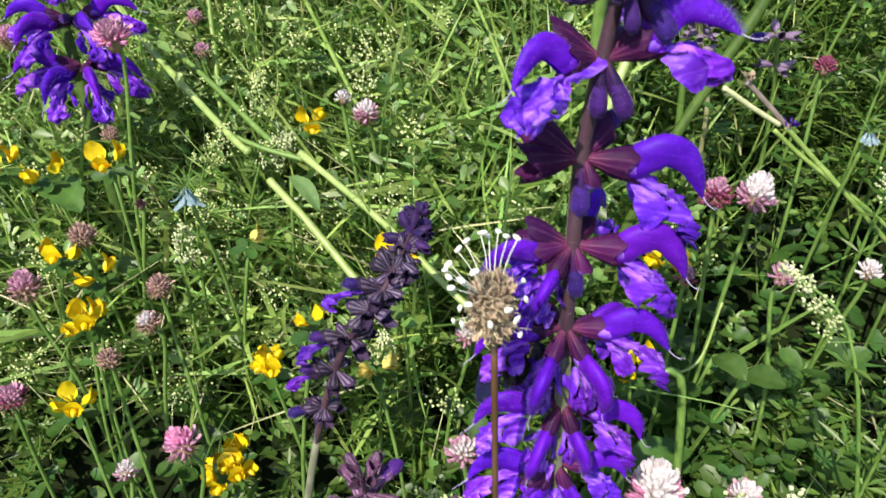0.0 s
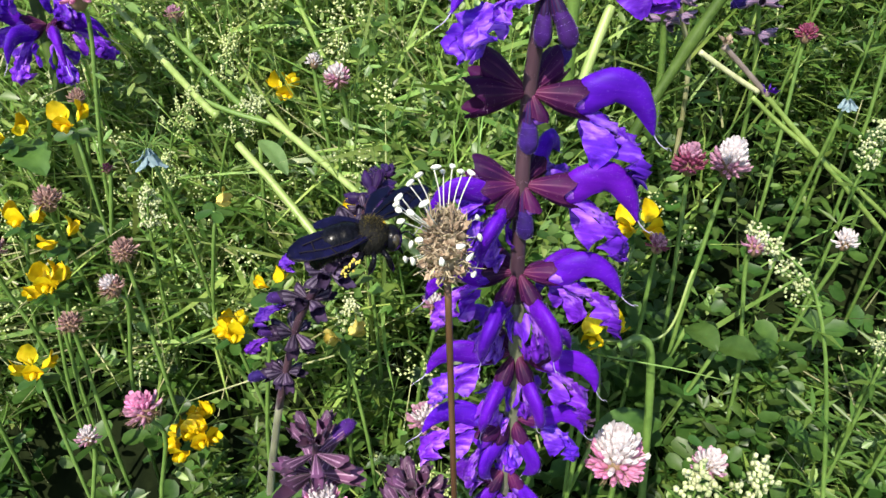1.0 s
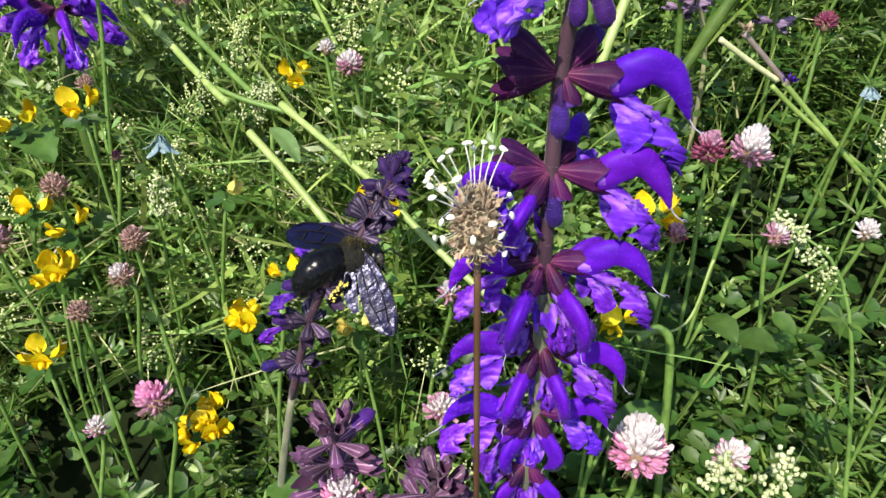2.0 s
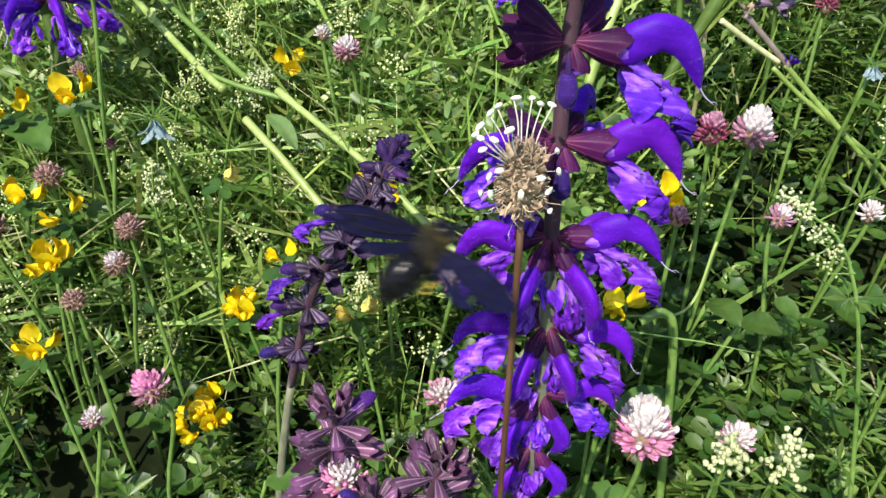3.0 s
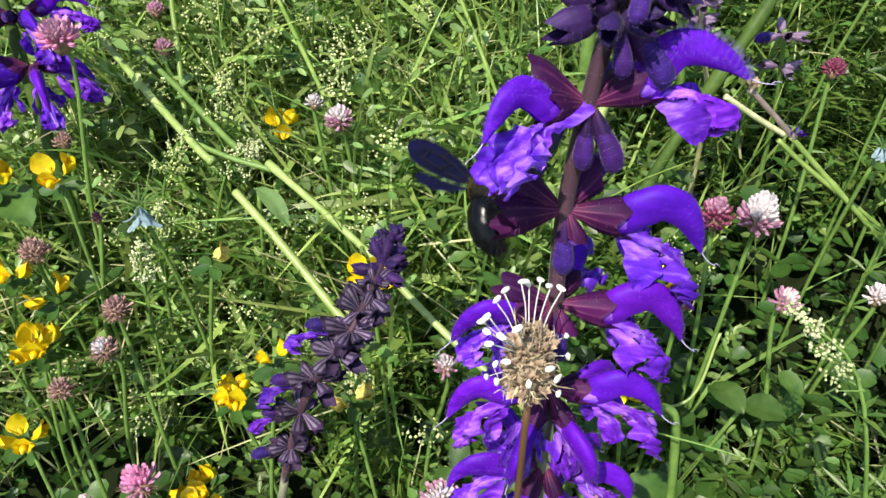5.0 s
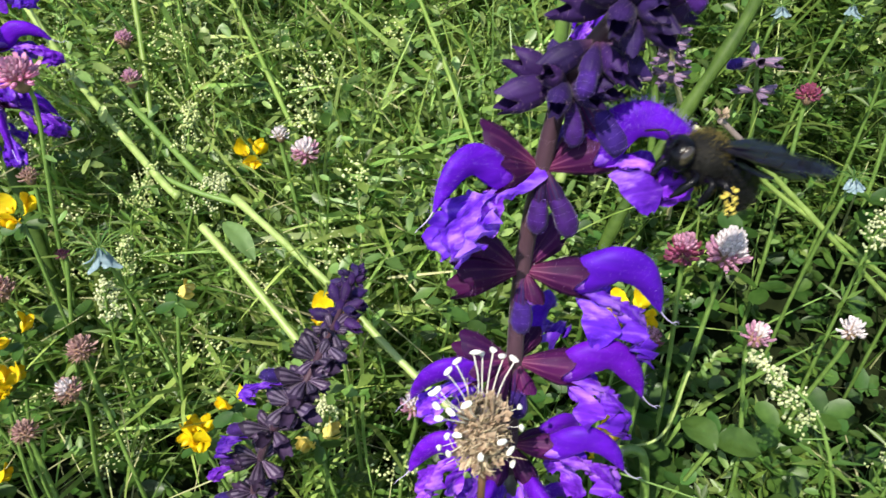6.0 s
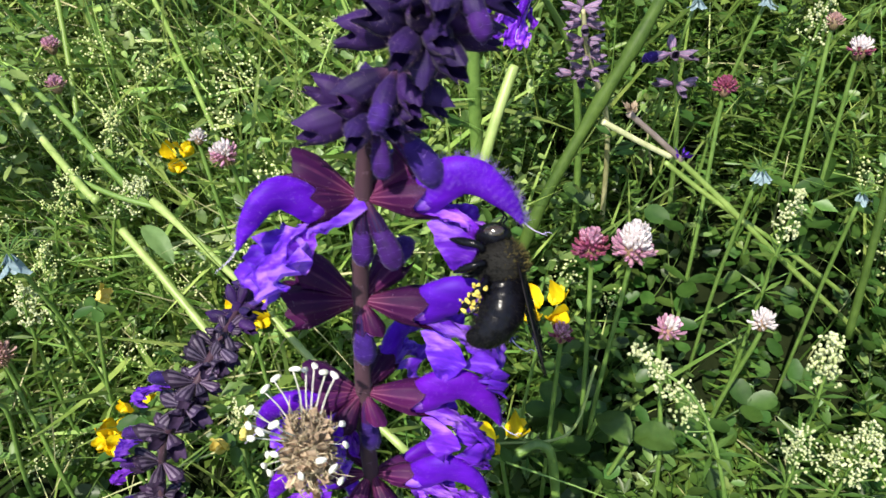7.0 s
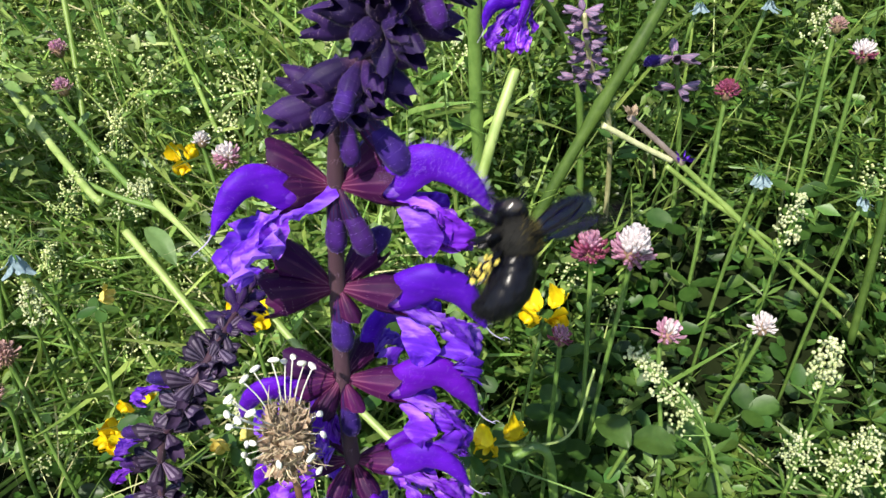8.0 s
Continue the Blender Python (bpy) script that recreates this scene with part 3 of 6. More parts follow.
def lip_mesh(seed, size=1.0, roll_down=50, m=None):
    """The lower lip: a broad frilled and folded lobe that hangs in front."""
    s = Shape()
    c = curve([(7.5 * mm, 0, -1.6 * mm), (11 * mm, 0, -3.2 * mm), (14.5 * mm, 0, -5.2 * mm), (17.6 * mm, 0, -7.6 * mm), (20.4 * mm, 0, -10.2 * mm), (22.0 * mm, 0, -13.0 * mm), (21.2 * mm, 0, -15.6 * mm)], 34)
    half = [2.0, 2.1, 2.1, 2.2, 2.2, 2.3, 2.3, 2.4, 2.4, 2.6, 3.0, 3.8, 4.8, 5.8, 6.6, 7.0, 7.0, 6.6, 6.8, 6.0, 5.0, 3.4, 1.8]
    rows = []
    for i, p in enumerate(c):
        t = i / 33
        d = (c[min(i + 1, 33)] - c[max(i - 1, 0)]).normalized()
        n = Vector((-d.z, 0, d.x))
        j = t * 22
        wide = half[int(j)] + (half[min(int(j) + 1, 22)] - half[int(j)]) * (j - int(j))
        row = [None] * 29
        row[14] = p + n * (0.6 * mm * noise.noise((j * 0.5, 0.0, seed)))
        for sd in (1, -1):
            y, z = 0.0, 0.0
            bend = 60 if t < 0.45 else roll_down
            for k in range(1, 15):
                u = k / 14
                fold = 66 * math.sin(u * 10.5 + seed * 1.7 + sd * 0.8 + t * 5) * min(1, u * 2) * min(1, t * 2.2)
                a = radians(bend * (0.35 + 0.9 * u) + fold)
                y += wide * mm * size / 14 * math.cos(a)
                z -= wide * mm * size / 14 * math.sin(a)
                wave = (2.3 * noise.noise((j * 0.30 + seed * 5, sd * u * 2.4, seed * 1.7)) + 1.5 * noise.noise((j * 0.85 + seed, sd * u * 7.0, seed * 2.7))
                        + 0.9 * noise.noise((j * 1.1 + seed * 2, sd * u * 15.0, seed * 0.7))) * mm * min(1, u * 1.4 + 0.2) * min(1, t * 1.8)
                frill = 1.1 * mm * u * u * math.sin(j * 2.1 + seed + sd) * (t > 0.5)
                row[14 + sd * k] = p + Vector((0, sd * y, 0)) + n * (z + wave + frill) + d * frill
        rows.append(row)
    s.sheet(rows)
    s.sheet([[v + Vector((-0.05 * mm, 0, -0.14 * mm)) for v in r[::-1]] for r in rows])
    return s.mesh("lower_lip", m or M_LIP)


def lobe_mesh(seed, sd, size=1.0):
    """One crumpled side lobe beside the lower lip."""
    s = Shape()
    turn = random.Random(seed * 13 + 5 + sd).uniform(-0.35, 0.5)
    cc = curve([(10.5 * mm, sd * 1.8 * mm, 0.0), (13.2 * mm, sd * 3.4 * mm, -1.6 * mm), (14.6 * mm + turn * mm, sd * (4.4 + turn) * mm, -5.0 * mm), (14.4 * mm + 2 * turn * mm, sd * (4.2 + 2 * turn) * mm, -9.4 * mm)], 11)
    wd = [1.5, 2.0, 2.6, 3.1, 3.5, 3.7, 3.7, 3.4, 2.8, 1.9, 0.6]
    rows = []
    for i, p in enumerate(cc):
        a = turn * 2 + 0.9 * noise.noise((i * 0.25, seed, sd))
        e = Vector((math.cos(a), sd * 0.35 + math.sin(a) * 0.7, 0.15))
        f = Vector((-e.y, e.x, 0.0))
        rows.append([p + e * (wd[i] * size * u * mm) + f * (0.9 * mm * (u * u - 0.3) * sd + 0.8 * mm * noise.noise((i * 0.5, u * 2.2, seed + sd))) for u in (-1, -0.7, -0.35, 0, 0.35, 0.7, 1)])
    s.sheet(rows)
    s.sheet([[v + Vector((0.03 * mm, -0.12 * sd * mm, 0)) for v in r[::-1]] for r in rows])
    return s.mesh("side_lobe", M_LIP)


def calyx_mesh(name, mats, seed, length=11.0, wide=1.0, ribs=12, fuzz=260, mouth=0.0, stripe=1):
    """A ribbed bell that flares to two lips: a broad upper one and two pointed teeth below, with fine hairs."""
    rnd = random.Random(seed)
    s = Shape()
    n = ribs * 4
    prof = [(0, 0.9), (1.2, 1.25), (3.0, 2.0), (5.2, 2.95), (7.4, 3.7 + 0.5 * mouth), (9.0, 4.1 + 1.1 * mouth), (10.2, 4.2 + 1.8 * mouth), (10.9, 4.15 + 2.2 * mouth)]
    rings, pts, nor = [], [], []
    last = len(prof) - 1
    for i, (x, r) in enumerate(prof):
        ring = []
        edge = max(0.0, (i - 4) / (last - 4)) ** 2
        for k in range(n):
            a = 2 * math.pi * k / n
            upper = 1.3 * max(0.0, math.cos(a)) ** 0.7 + 0.9 * max(0.0, math.cos(a)) ** 14
            teeth = 2.6 * (max(0.0, math.cos(a - 2.55)) ** 10 + max(0.0, math.cos(a + 2.55)) ** 10)
            tooth = (upper + teeth - 1.6 * abs(math.sin(a)) ** 8) * edge
            rr = r * wide * (1 + (0.030 if k % 4 == 0 else -0.008) * (i > 0)) + 0.55 * noise.noise((i * 0.45, math.cos(a) * 1.4, math.sin(a) * 1.4 + seed * 2.3)) * i / last
            p = Vector(((x / 10.9 * length + tooth) * mm, rr * mm * math.sin(a) * 0.86, rr * mm * math.cos(a)))
            ring.append(p)
            if i > 0:
                pts.append(p)
                nor.append(Vector((0.2, math.sin(a), math.cos(a))))
        rings.append(ring)
    k0 = len(s.v)
    s.v += [tuple(p) for r in rings for p in r]
    for i in range(last):
        for k in range(n):
            s.f.append((k0 + i * n + k, k0 + (i + 1) * n + k, k0 + (i + 1) * n + (k + 1) % n, k0 + i * n + (k + 1) % n))
            s.s.append(1 if k % 4 < stripe and i < last - 1 else 0)
    shell = [[Vector((p.x - 0.1 * mm, p.y * 0.95, p.z * 0.95)) for p in r] for r in rings[2:]]
    m = len(shell)
    s.add([p for r in shell for p in r], [(i * n + (k + 1) % n, (i + 1) * n + (k + 1) % n, (i + 1) * n + k, i * n + k) for i in range(m - 1) for k in range(n)] + [tuple(range(n))], 0)
    hairs(s, pts, nor, fuzz, 1.0 * mm, 2, rnd, 0.011)
    return s.mesh(name, mats)


def bud_mesh(seed, m=None, fat=1.0):
    s = Shape()
    c = curve([(5 * mm, 0, 0), (9 * mm, 0, 0.6 * mm), (13 * mm, 0, 0.4 * mm), (15.4 * mm, 0, -1.0 * mm)], 9)
    s.tube(c, [r * fat * mm for r in (1.3, 1.7, 2.0, 2.3, 2.5, 2.5, 2.2, 1.5, 0.5)], 10)
    pts = s.v[:]
    hairs(s, pts, [Vector(p) - Vector((p[0], 0, 0.3 * mm)) for p in pts], 420, 0.7 * mm, 1, random.Random(seed))
    return s.mesh("bud", [m or M_BUD, M_HOODHAIR])


def style_mesh():
    s = Shape()
    s.tube(curve([(25.8 * mm, 0, -4.6 * mm), (28.0 * mm, 0, -7.2 * mm), (30.6 * mm, 0.2 * mm, -8.8 * mm)], 6), [0.20 * mm, 0.18 * mm, 0.16 * mm, 0.14 * mm, 0.12 * mm, 0.08 * mm], 4)
    s.tube(curve([(29.8 * mm, 0.1 * mm, -8.3 * mm), (30.8 * mm, 0.9 * mm, -8.5 * mm), (31.6 * mm, 1.0 * mm, -9.2 * mm)], 4), 0.08 * mm, 4)
    return s.mesh("style", M_STYLE)


HOODS = [hood_mesh(i, a) for i, a in enumerate((1.0, 0.9, 1.1))]
HOODS_TOP = [hood_mesh(21, 1.05, 4200, 2.0)]
HOODS_LOW = [hood_mesh(i + 5, a) for i, a in enumerate((0.45, 0.6, 0.75))]
LIPS = [lip_mesh(i + 3, a, r) for i, (a, r) in enumerate(((1.0, 62), (0.92, 48), (1.06, 74), (0.95, 20)))]
LIP_BROAD = lip_mesh(31, 1.35, 14)
LIPS_DARK = [lip_mesh(i + 9, 1.0, r, M_LIPDARK) for i, r in enumerate((66, 84, 40))]
BUDS = [bud_mesh(5)]
STYLE = style_mesh()
THROAT = throat_mesh()
LOBES = [[lobe_mesh(k, sd) for k in (3, 4, 5)] for sd in (1, -1)]
CALYX = [calyx_mesh("calyx", [M_CALYX, M_RIB, M_HAIR], i, 9.8, 0.96, mouth=0.0) for i in (1, 2)]
CALYX_OPEN = [calyx_mesh("calyx", [M_CALYX, M_RIB, M_HAIR], i, 9.8, 0.94, mouth=0.0) for i in (7, 8)]
CALYX_LOW = [calyx_mesh("calyx", [M_CALYX, M_RIB, M_HAIR], i, 8.4, 0.80, mouth=-0.1, fuzz=200) for i in (17, 18)]
CALYX_TOP = [calyx_mesh("calyx", [M_CALYXTOP, M_CALYXTOP, M_HAIR], i, 10.4, 1.0, fuzz=420, mouth=-0.9) for i in (11, 12)]
CALYX_BUD = [calyx_mesh("calyx", [M_CALYXTOP, M_CALYX, M_HAIR], i, 9.6, 0.62, fuzz=160, mouth=-0.7) for i in (14, 15)]
CALYX_PINK = [calyx_mesh("calyx", [M_CALYXPINK, M_RIBMAUVE, M_HAIR], i, 11.0, 0.62, 8, 300, mouth=0.1) for i in (3, 4)]
CALYX_GREY = [calyx_mesh("calyx", [M_CALYXGREY, M_RIBMAUVE, M_HAIR], i, 9.6, 0.72, 8, 200, mouth=-0.3) for i in (23, 24)]
CALYX_DARK = [calyx_mesh("calyx", [M_CALYXDARK, M_RIBPALE, M_HAIR], i, 7.4, 0.74, 9, 100, mouth=0.1, stripe=2) for i in (5, 6)]


def sage_flower(plant, at, azimuth, pitch, kind, size=1.0, roll=0.0, calyxes=CALYX):
    """A calyx on the stem, with its hood, lip and style, a bud, or nothing in it."""
    if kind.startswith("top"):
        kind, calyxes = kind[3:], CALYX_TOP
    if kind.startswith("hang"):
        kind, calyxes = kind[4:], CALYX_BUD
    a, e = radians(azimuth), radians(pitch)
    way = Vector((math.cos(a) * math.cos(e), math.sin(a) * math.cos(e), math.sin(e)))
    cal = part("calyx", R.choice(CALYX_LOW if calyxes is CALYX and at.z < 0.25 else CALYX_OPEN if calyxes is CALYX and kind in ("full", "broad", "lip") else calyxes), plant, aim(at, way, roll + R.uniform(-8, 8), size))
    broad = kind == "broad"
    if kind == "full" or broad:
        low = at.z < 0.235
        part("hood", R.choice(HOODS_LOW if low else HOODS_TOP if at.z > 0.30 and not broad else HOODS), cal)
        part("lower_lip", LIP_BROAD if broad else R.choice(LIPS), cal, Matrix.Translation((-0.0118, 0, 0.0022)) @ Matrix.Rotation(radians(-8), 4, "Y") @ Matrix.Scale(1.5, 4) if broad else Matrix.Translation((-0.0002, 0, 0.0022)) @ Matrix.Scale(1.2 if at.z < 0.3 else 1.08, 4))
        part("flower_tube", THROAT, cal)
        for lobe in LOBES:
            part("side_lobe", R.choice(lobe), cal, Matrix.Translation((0.0014, 0, -0.0036)) @ Matrix.Scale(0.95, 4))
        part("style", STYLE, cal)
    elif kind == "bud":
        part("bud", BUDS[0], cal)
    elif kind == "young":
        part("bud", BUDS[0], cal, Matrix.Scale(0.85, 4), label="dark violet withering flower")
        part("lower_lip", R.choice(LIPS_DARK), cal, Matrix.Scale(0.80, 4), "crumpled dark violet petals")
    elif kind == "lip":
        part("lower_lip", R.choice(LIPS), cal)
        part("flower_tube", THROAT, cal)
    return cal


NODDING = []  # flowers that the bee bends down


def sage(name, base, path, radii, whorls, label, stem_mat, calyxes=CALYX, sides=12, low=None):
    """A sage spike. Path in world places; whorls: (place, list of (azimuth, pitch, kind, size))."""
    plant = thing(name, base, label, "sage", "flowering sages")
    b = Vector(base)
    s = Shape()
    c = curve([Vector(p) - b for p in path], 40)
    rr = [radii[0] + (radii[1] - radii[0]) * i / 39 for i in range(40)]
    s.tube(c, rr, sides, square=0.06)
    hairs(s, [p + Vector((rr[i] * math.cos(k), rr[i] * math.sin(k), 0)) for i, p in enumerate(c) for k in range(6)],
          [(math.cos(k), math.sin(k), 0) for i in c for k in range(6)], 500, 1.0 * mm, 1, R)
    if low is not None:
        cut = [i for i, p in enumerate(c) if p.z + b.z < low][-1]
        s, s2 = Shape(), Shape()
        s.tube(c[cut:], rr[cut:], sides, square=0.06)
        s2.tube(c[:cut + 1], rr[:cut + 1], sides, square=0.06)
        for sh, some in ((s, range(cut, 40)), (s2, range(cut + 1))):
            hairs(sh, [c[i] + Vector((rr[i] * math.cos(k), rr[i] * math.sin(k), 0)) for i in some for k in range(6)],
                  [(math.cos(k), math.sin(k), 0) for i in some for k in range(6)], 900, 1.3 * mm, 1, R)
        part("lower_stem", s2, plant, mats=[M_SAGESTEMLOW, M_HAIR], label="grey-green lower stem")
    part("stem", s, plant, mats=[stem_mat, M_HAIR])
    for at, flowers in whorls:
        at = Vector(at) - b
        for az, pitch, kind, size, *roll in flowers:
            a = radians(az)
            flower = sage_flower(plant, at + Vector((math.cos(a), math.sin(a), 0)) * radii[1] * 0.8, az, pitch, kind, size, roll[0] if roll else 0, calyxes)
            if roll[1:]:
                NODDING.append(flower)
    return plant


SAGE_BASE = (0.020, 0.125, 0.062)
N = {"T3": (0.0435, 0.1415, 0.4140), "T2": (0.0345, 0.1430, 0.3985), "U": (0.0388, 0.1422, 0.4060), "S": (0.0308, 0.1437, 0.3918), "T": (0.0272, 0.1444, 0.3850), "A": (0.0244, 0.1438, 0.3694), "B": (0.0225, 0.1432, 0.3473), "C": (0.0219, 0.1385, 0.3277),
     "D": (0.0220, 0.1355, 0.3054), "E": (0.0232, 0.1350, 0.2792), "F": (0.0232, 0.1330, 0.2565), "G": (0.0228, 0.1315, 0.2360)}
# flowers round the stem at each node: (azimuth, pitch, kind, size, roll)
AT_T3 = [(20, 10, "top", 0.68), (140, 25, "top", 0.64), (200, 5, "top", 0.72), (260, -10, "top", 0.68), (320, 15, "top", 0.64), (230, 40, "topbud", 0.48), (80, 40, "top", 0.56), (290, -40, "top", 0.56)]
AT_T2 = [(246, -6, "top", 0.7), (288, 8, "top", 0.66), (262, 44, "top", 0.6), (0, -12, "top", 0.80), (60, 20, "topbud", 0.60), (120, 15, "top", 0.68), (182, -4, "top", 0.88), (300, -18, "top", 0.76), (212, 26, "top", 0.76), (330, 26, "top", 0.76), (268, -50, "top", 0.68)]
AT_T = [(248, -4, "top", 0.66), (294, 6, "top", 0.66), (226, 34, "top", 0.6), (338, -52, "hangbud", 0.92), (20, 5, "topbud", 0.60), (100, 10, "top", 0.68), (192, -12, "top", 0.88), (168, 22, "top", 0.76), (280, -62, "hangbud", 0.64), (318, 10, "top", 0.68)]
AT_S = [(250, -30, "topbud", 0.62), (196, -24, "top", 0.72), (330, -34, "top", 0.7), (290, -20, "top", 0.6), (20, -10, "top", 0.62)]
AT_U = [(252, -20, "top", 0.66), (200, -14, "top", 0.72), (336, -24, "top", 0.7), (296, -44, "topbud", 0.6), (10, 0, "top", 0.62)]
AT_A = [(352, 6, "full", 0.91, 4, "nods"), (204, 6, "broad", 0.74, 20), (168, 20, "", 1.0), (312, -58, "hangbud", 0.8), (20, 26, "", 1.0), (60, 5, "hangbud", 0.75), (262, -78, "hangbud", 0.75)]
AT_B = [(356, -7, "full", 1.02, -4), (186, -2, "", 1.05), (160, 24, "", 1.05), (48, 22, "bud", 0.9), (275, -80, "hangbud", 0.85), (310, -60, "lip", 0.55)]
AT_C = [(356, -6, "full", 0.98, -6), (168, 14, "", 0.95), (188, -10, "full", 0.78, -10), (226, -44, "full", 0.70, -20), (284, -74, "hangbud", 0.8), (60, 5, "full", 0.75), (306, -58, "lip", 0.55)]
AT_D = [(352, 2, "full", 0.88, -8), (182, -8, "full", 0.80, 0), (306, -44, "full", 0.84, 10), (236, -46, "full", 0.84, -12), (24, -16, "full", 0.72), (120, -5, "full", 0.8)]
AT_E = [(350, -14, "full", 0.84, -10), (184, 0, "full", 0.82, 6), (304, -56, "full", 0.80, 10), (232, -50, "full", 0.84, -10), (30, -12, "full", 0.7), (120, -5, "full", 0.8)]
AT_F = [(2, -8, "full", 0.76, -10), (182, 4, "full", 0.86, 10), (206, -28, "lip", 0.95), (316, -64, "full", 0.74), (222, -62, "full", 0.78), (60, -10, "full", 0.75)]
AT_G = [(330, -60, "full", 0.7), (214, -56, "full", 0.75), (188, -20, "", 0.75)]
main_sage = sage("meadow_sage", SAGE_BASE,
                 [SAGE_BASE, (0.0205, 0.129, 0.15), N["F"], N["E"], N["D"], N["C"], N["B"], N["A"], N["T"], N["T2"], N["T3"], (0.050, 0.140, 0.427)],
                 (0.0020, 0.00112),
                 [(N["T3"], AT_T3), (N["T2"], AT_T2), (N["T"], AT_T), (N["S"], AT_S), (N["U"], AT_U), (N["A"], AT_A), (N["B"], AT_B), (N["C"], AT_C), (N["D"], AT_D), (N["E"], AT_E), (N["F"], AT_F), (N["G"], AT_G)],
                 "tall violet meadow sage in full flower, hairy dark stem", M_SAGESTEM, low=0.300)
s = Shape()
s.ball((0, 0, 0), (2.6 * mm, 2.4 * mm, 5.5 * mm), 7, 10)
for k in range(26):
    a, z = k * 2.4, -4.5 * mm + 9 * mm * k / 25
    r = 2.4 * mm * math.sqrt(max(0.05, 1 - (z / (6 * mm)) ** 2))
    s.ball((r * math.cos(a), r * math.sin(a), z), (1.1 * mm, 1.1 * mm, 1.9 * mm), 4, 6)
part("tip", s, main_sage, Matrix.Translation(Vector((0.050, 0.140, 0.428)) - Vector(SAGE_BASE)) @ Matrix.Rotation(0.5, 4, "Y"), "tight dark flower buds at the tip", M_CALYX)

# faded spike that arches over behind
FB = (-0.072, 0.172, float(ground_z(-0.072, 0.172)))
FPATH = [FB, (-0.066, 0.180, 0.140), (-0.0575, 0.185, 0.190), (-0.050, 0.1855, 0.222), (-0.0418, 0.1830, 0.2492), (-0.0300, 0.1845, 0.2690), (-0.0230, 0.197, 0.2760), (-0.0190, 0.214, 0.2760), (-0.0165, 0.232, 0.2720)]
FC = curve(FPATH, 101)
w = []
for i, (k, big, n) in enumerate(((36, 0.9, 6), (45, 1.05, 6), (53, 1.1, 6), (60, 1.1, 7), (66, 1.05, 7), (71, 1.0, 7), (75.5, 0.92, 6), (79.5, 0.82, 6), (83, 0.74, 6), (86.5, 0.68, 6), (90, 0.62, 6), (93, 0.56, 6), (96, 0.52, 6), (98.5, 0.46, 6), (100, 0.42, 5))):
    fl = [(j * 360 / n + i * 34 + R.uniform(-16, 16), R.uniform(-35, 40), "top" if i > 7 else "", (0.9 if i > 7 else 0.78) * big * R.uniform(0.65, 1.12)) for j in range(n)]
    w.append((FC[int(k)], fl))
w[0][1].append((195, 0, "bud", 0.8))
w[1][1].append((190, 12, "young", 0.85))
w[2][1].append((182, 5, "young", 0.95))
w[4][1].append((185, 18, "young", 0.95))
faded_sage = sage("faded_sage", FB, FPATH, (0.0016, 0.0010), w, "faded sage spike with dark striped calyxes and few violet flowers", M_SAGESTEM, CALYX_DARK, 8, low=0.205)

# mauve spikes close below the camera
for bx, by, path, label in (
        (-0.032, 0.105, [(-0.033, 0.118, 0.16), (-0.034, 0.126, 0.218), (-0.031, 0.131, 0.2505)], "short mauve sage spike with pink-veined open calyxes"),
        (-0.010, 0.095, [(-0.011, 0.107, 0.16), (-0.010, 0.114, 0.214), (-0.004, 0.119, 0.2445)], "short mauve sage spike with dark open calyxes"),
        (-0.022, 0.090, [(-0.022, 0.102, 0.15), (-0.022, 0.108, 0.205), (-0.021, 0.112, 0.236)], "short dull mauve sage spike among clovers")):
    PB = (bx, by, float(ground_z(bx, by)))
    top, mid = Vector(path[2]), Vector(path[1])
    sage("mauve_sage", PB, [PB] + path, (0.0016, 0.0009),
         [(mid + (top - mid) * f, [(j * 60 + k * 30 + R.uniform(-16, 16), p + R.uniform(-28, 28), "" if R.random() < 0.94 else "bud", sz * R.uniform(0.85, 1.08)) for j in range(6)])
          for k, (f, p, sz) in enumerate(((0.06, -12, 1.0), (0.36, -4, 1.0), (0.64, 8, 0.95), (0.86, 26, 0.85), (1.0, 52, 0.65)))],
         label, M_SAGESTEM, CALYX_PINK, 8)

# sage with blue-violet flowers at the far edge
LB = (-0.150, 0.285, float(ground_z(-0.150, 0.285)))
sage("meadow_sage", LB, [LB, (-0.155, 0.292, 0.20), (-0.164, 0.312, 0.268), (-0.172, 0.330, 0.308), (-0.178, 0.340, 0.34)], (0.0030, 0.0022),
     [((-0.162, 0.316, 0.292), [(345, 4, "full", 0.95), (300, -9, "full", 0.95), (250, -4, "full", 0.95), (200, 12, "full", 0.95), (30, 0, "", 0.9), (330, 15, "", 0.9)]),
      ((-0.166, 0.326, 0.308), [(10, 16, "full", 0.95), (310, 8, "full", 0.95), (235, 6, "full", 0.95), (190, 16, "full", 0.9), (280, 20, "bud", 0.8)]),
      ((-0.170, 0.334, 0.326), [(0, 24, "full", 0.9), (290, 21, "full", 0.9), (200, 26, "full", 0.9), (240, 10, "bud", 0.8), (120, 10, "", 0.8)])],
     "violet meadow sage on a dark green leaning stem", M_STEMD, CALYX)
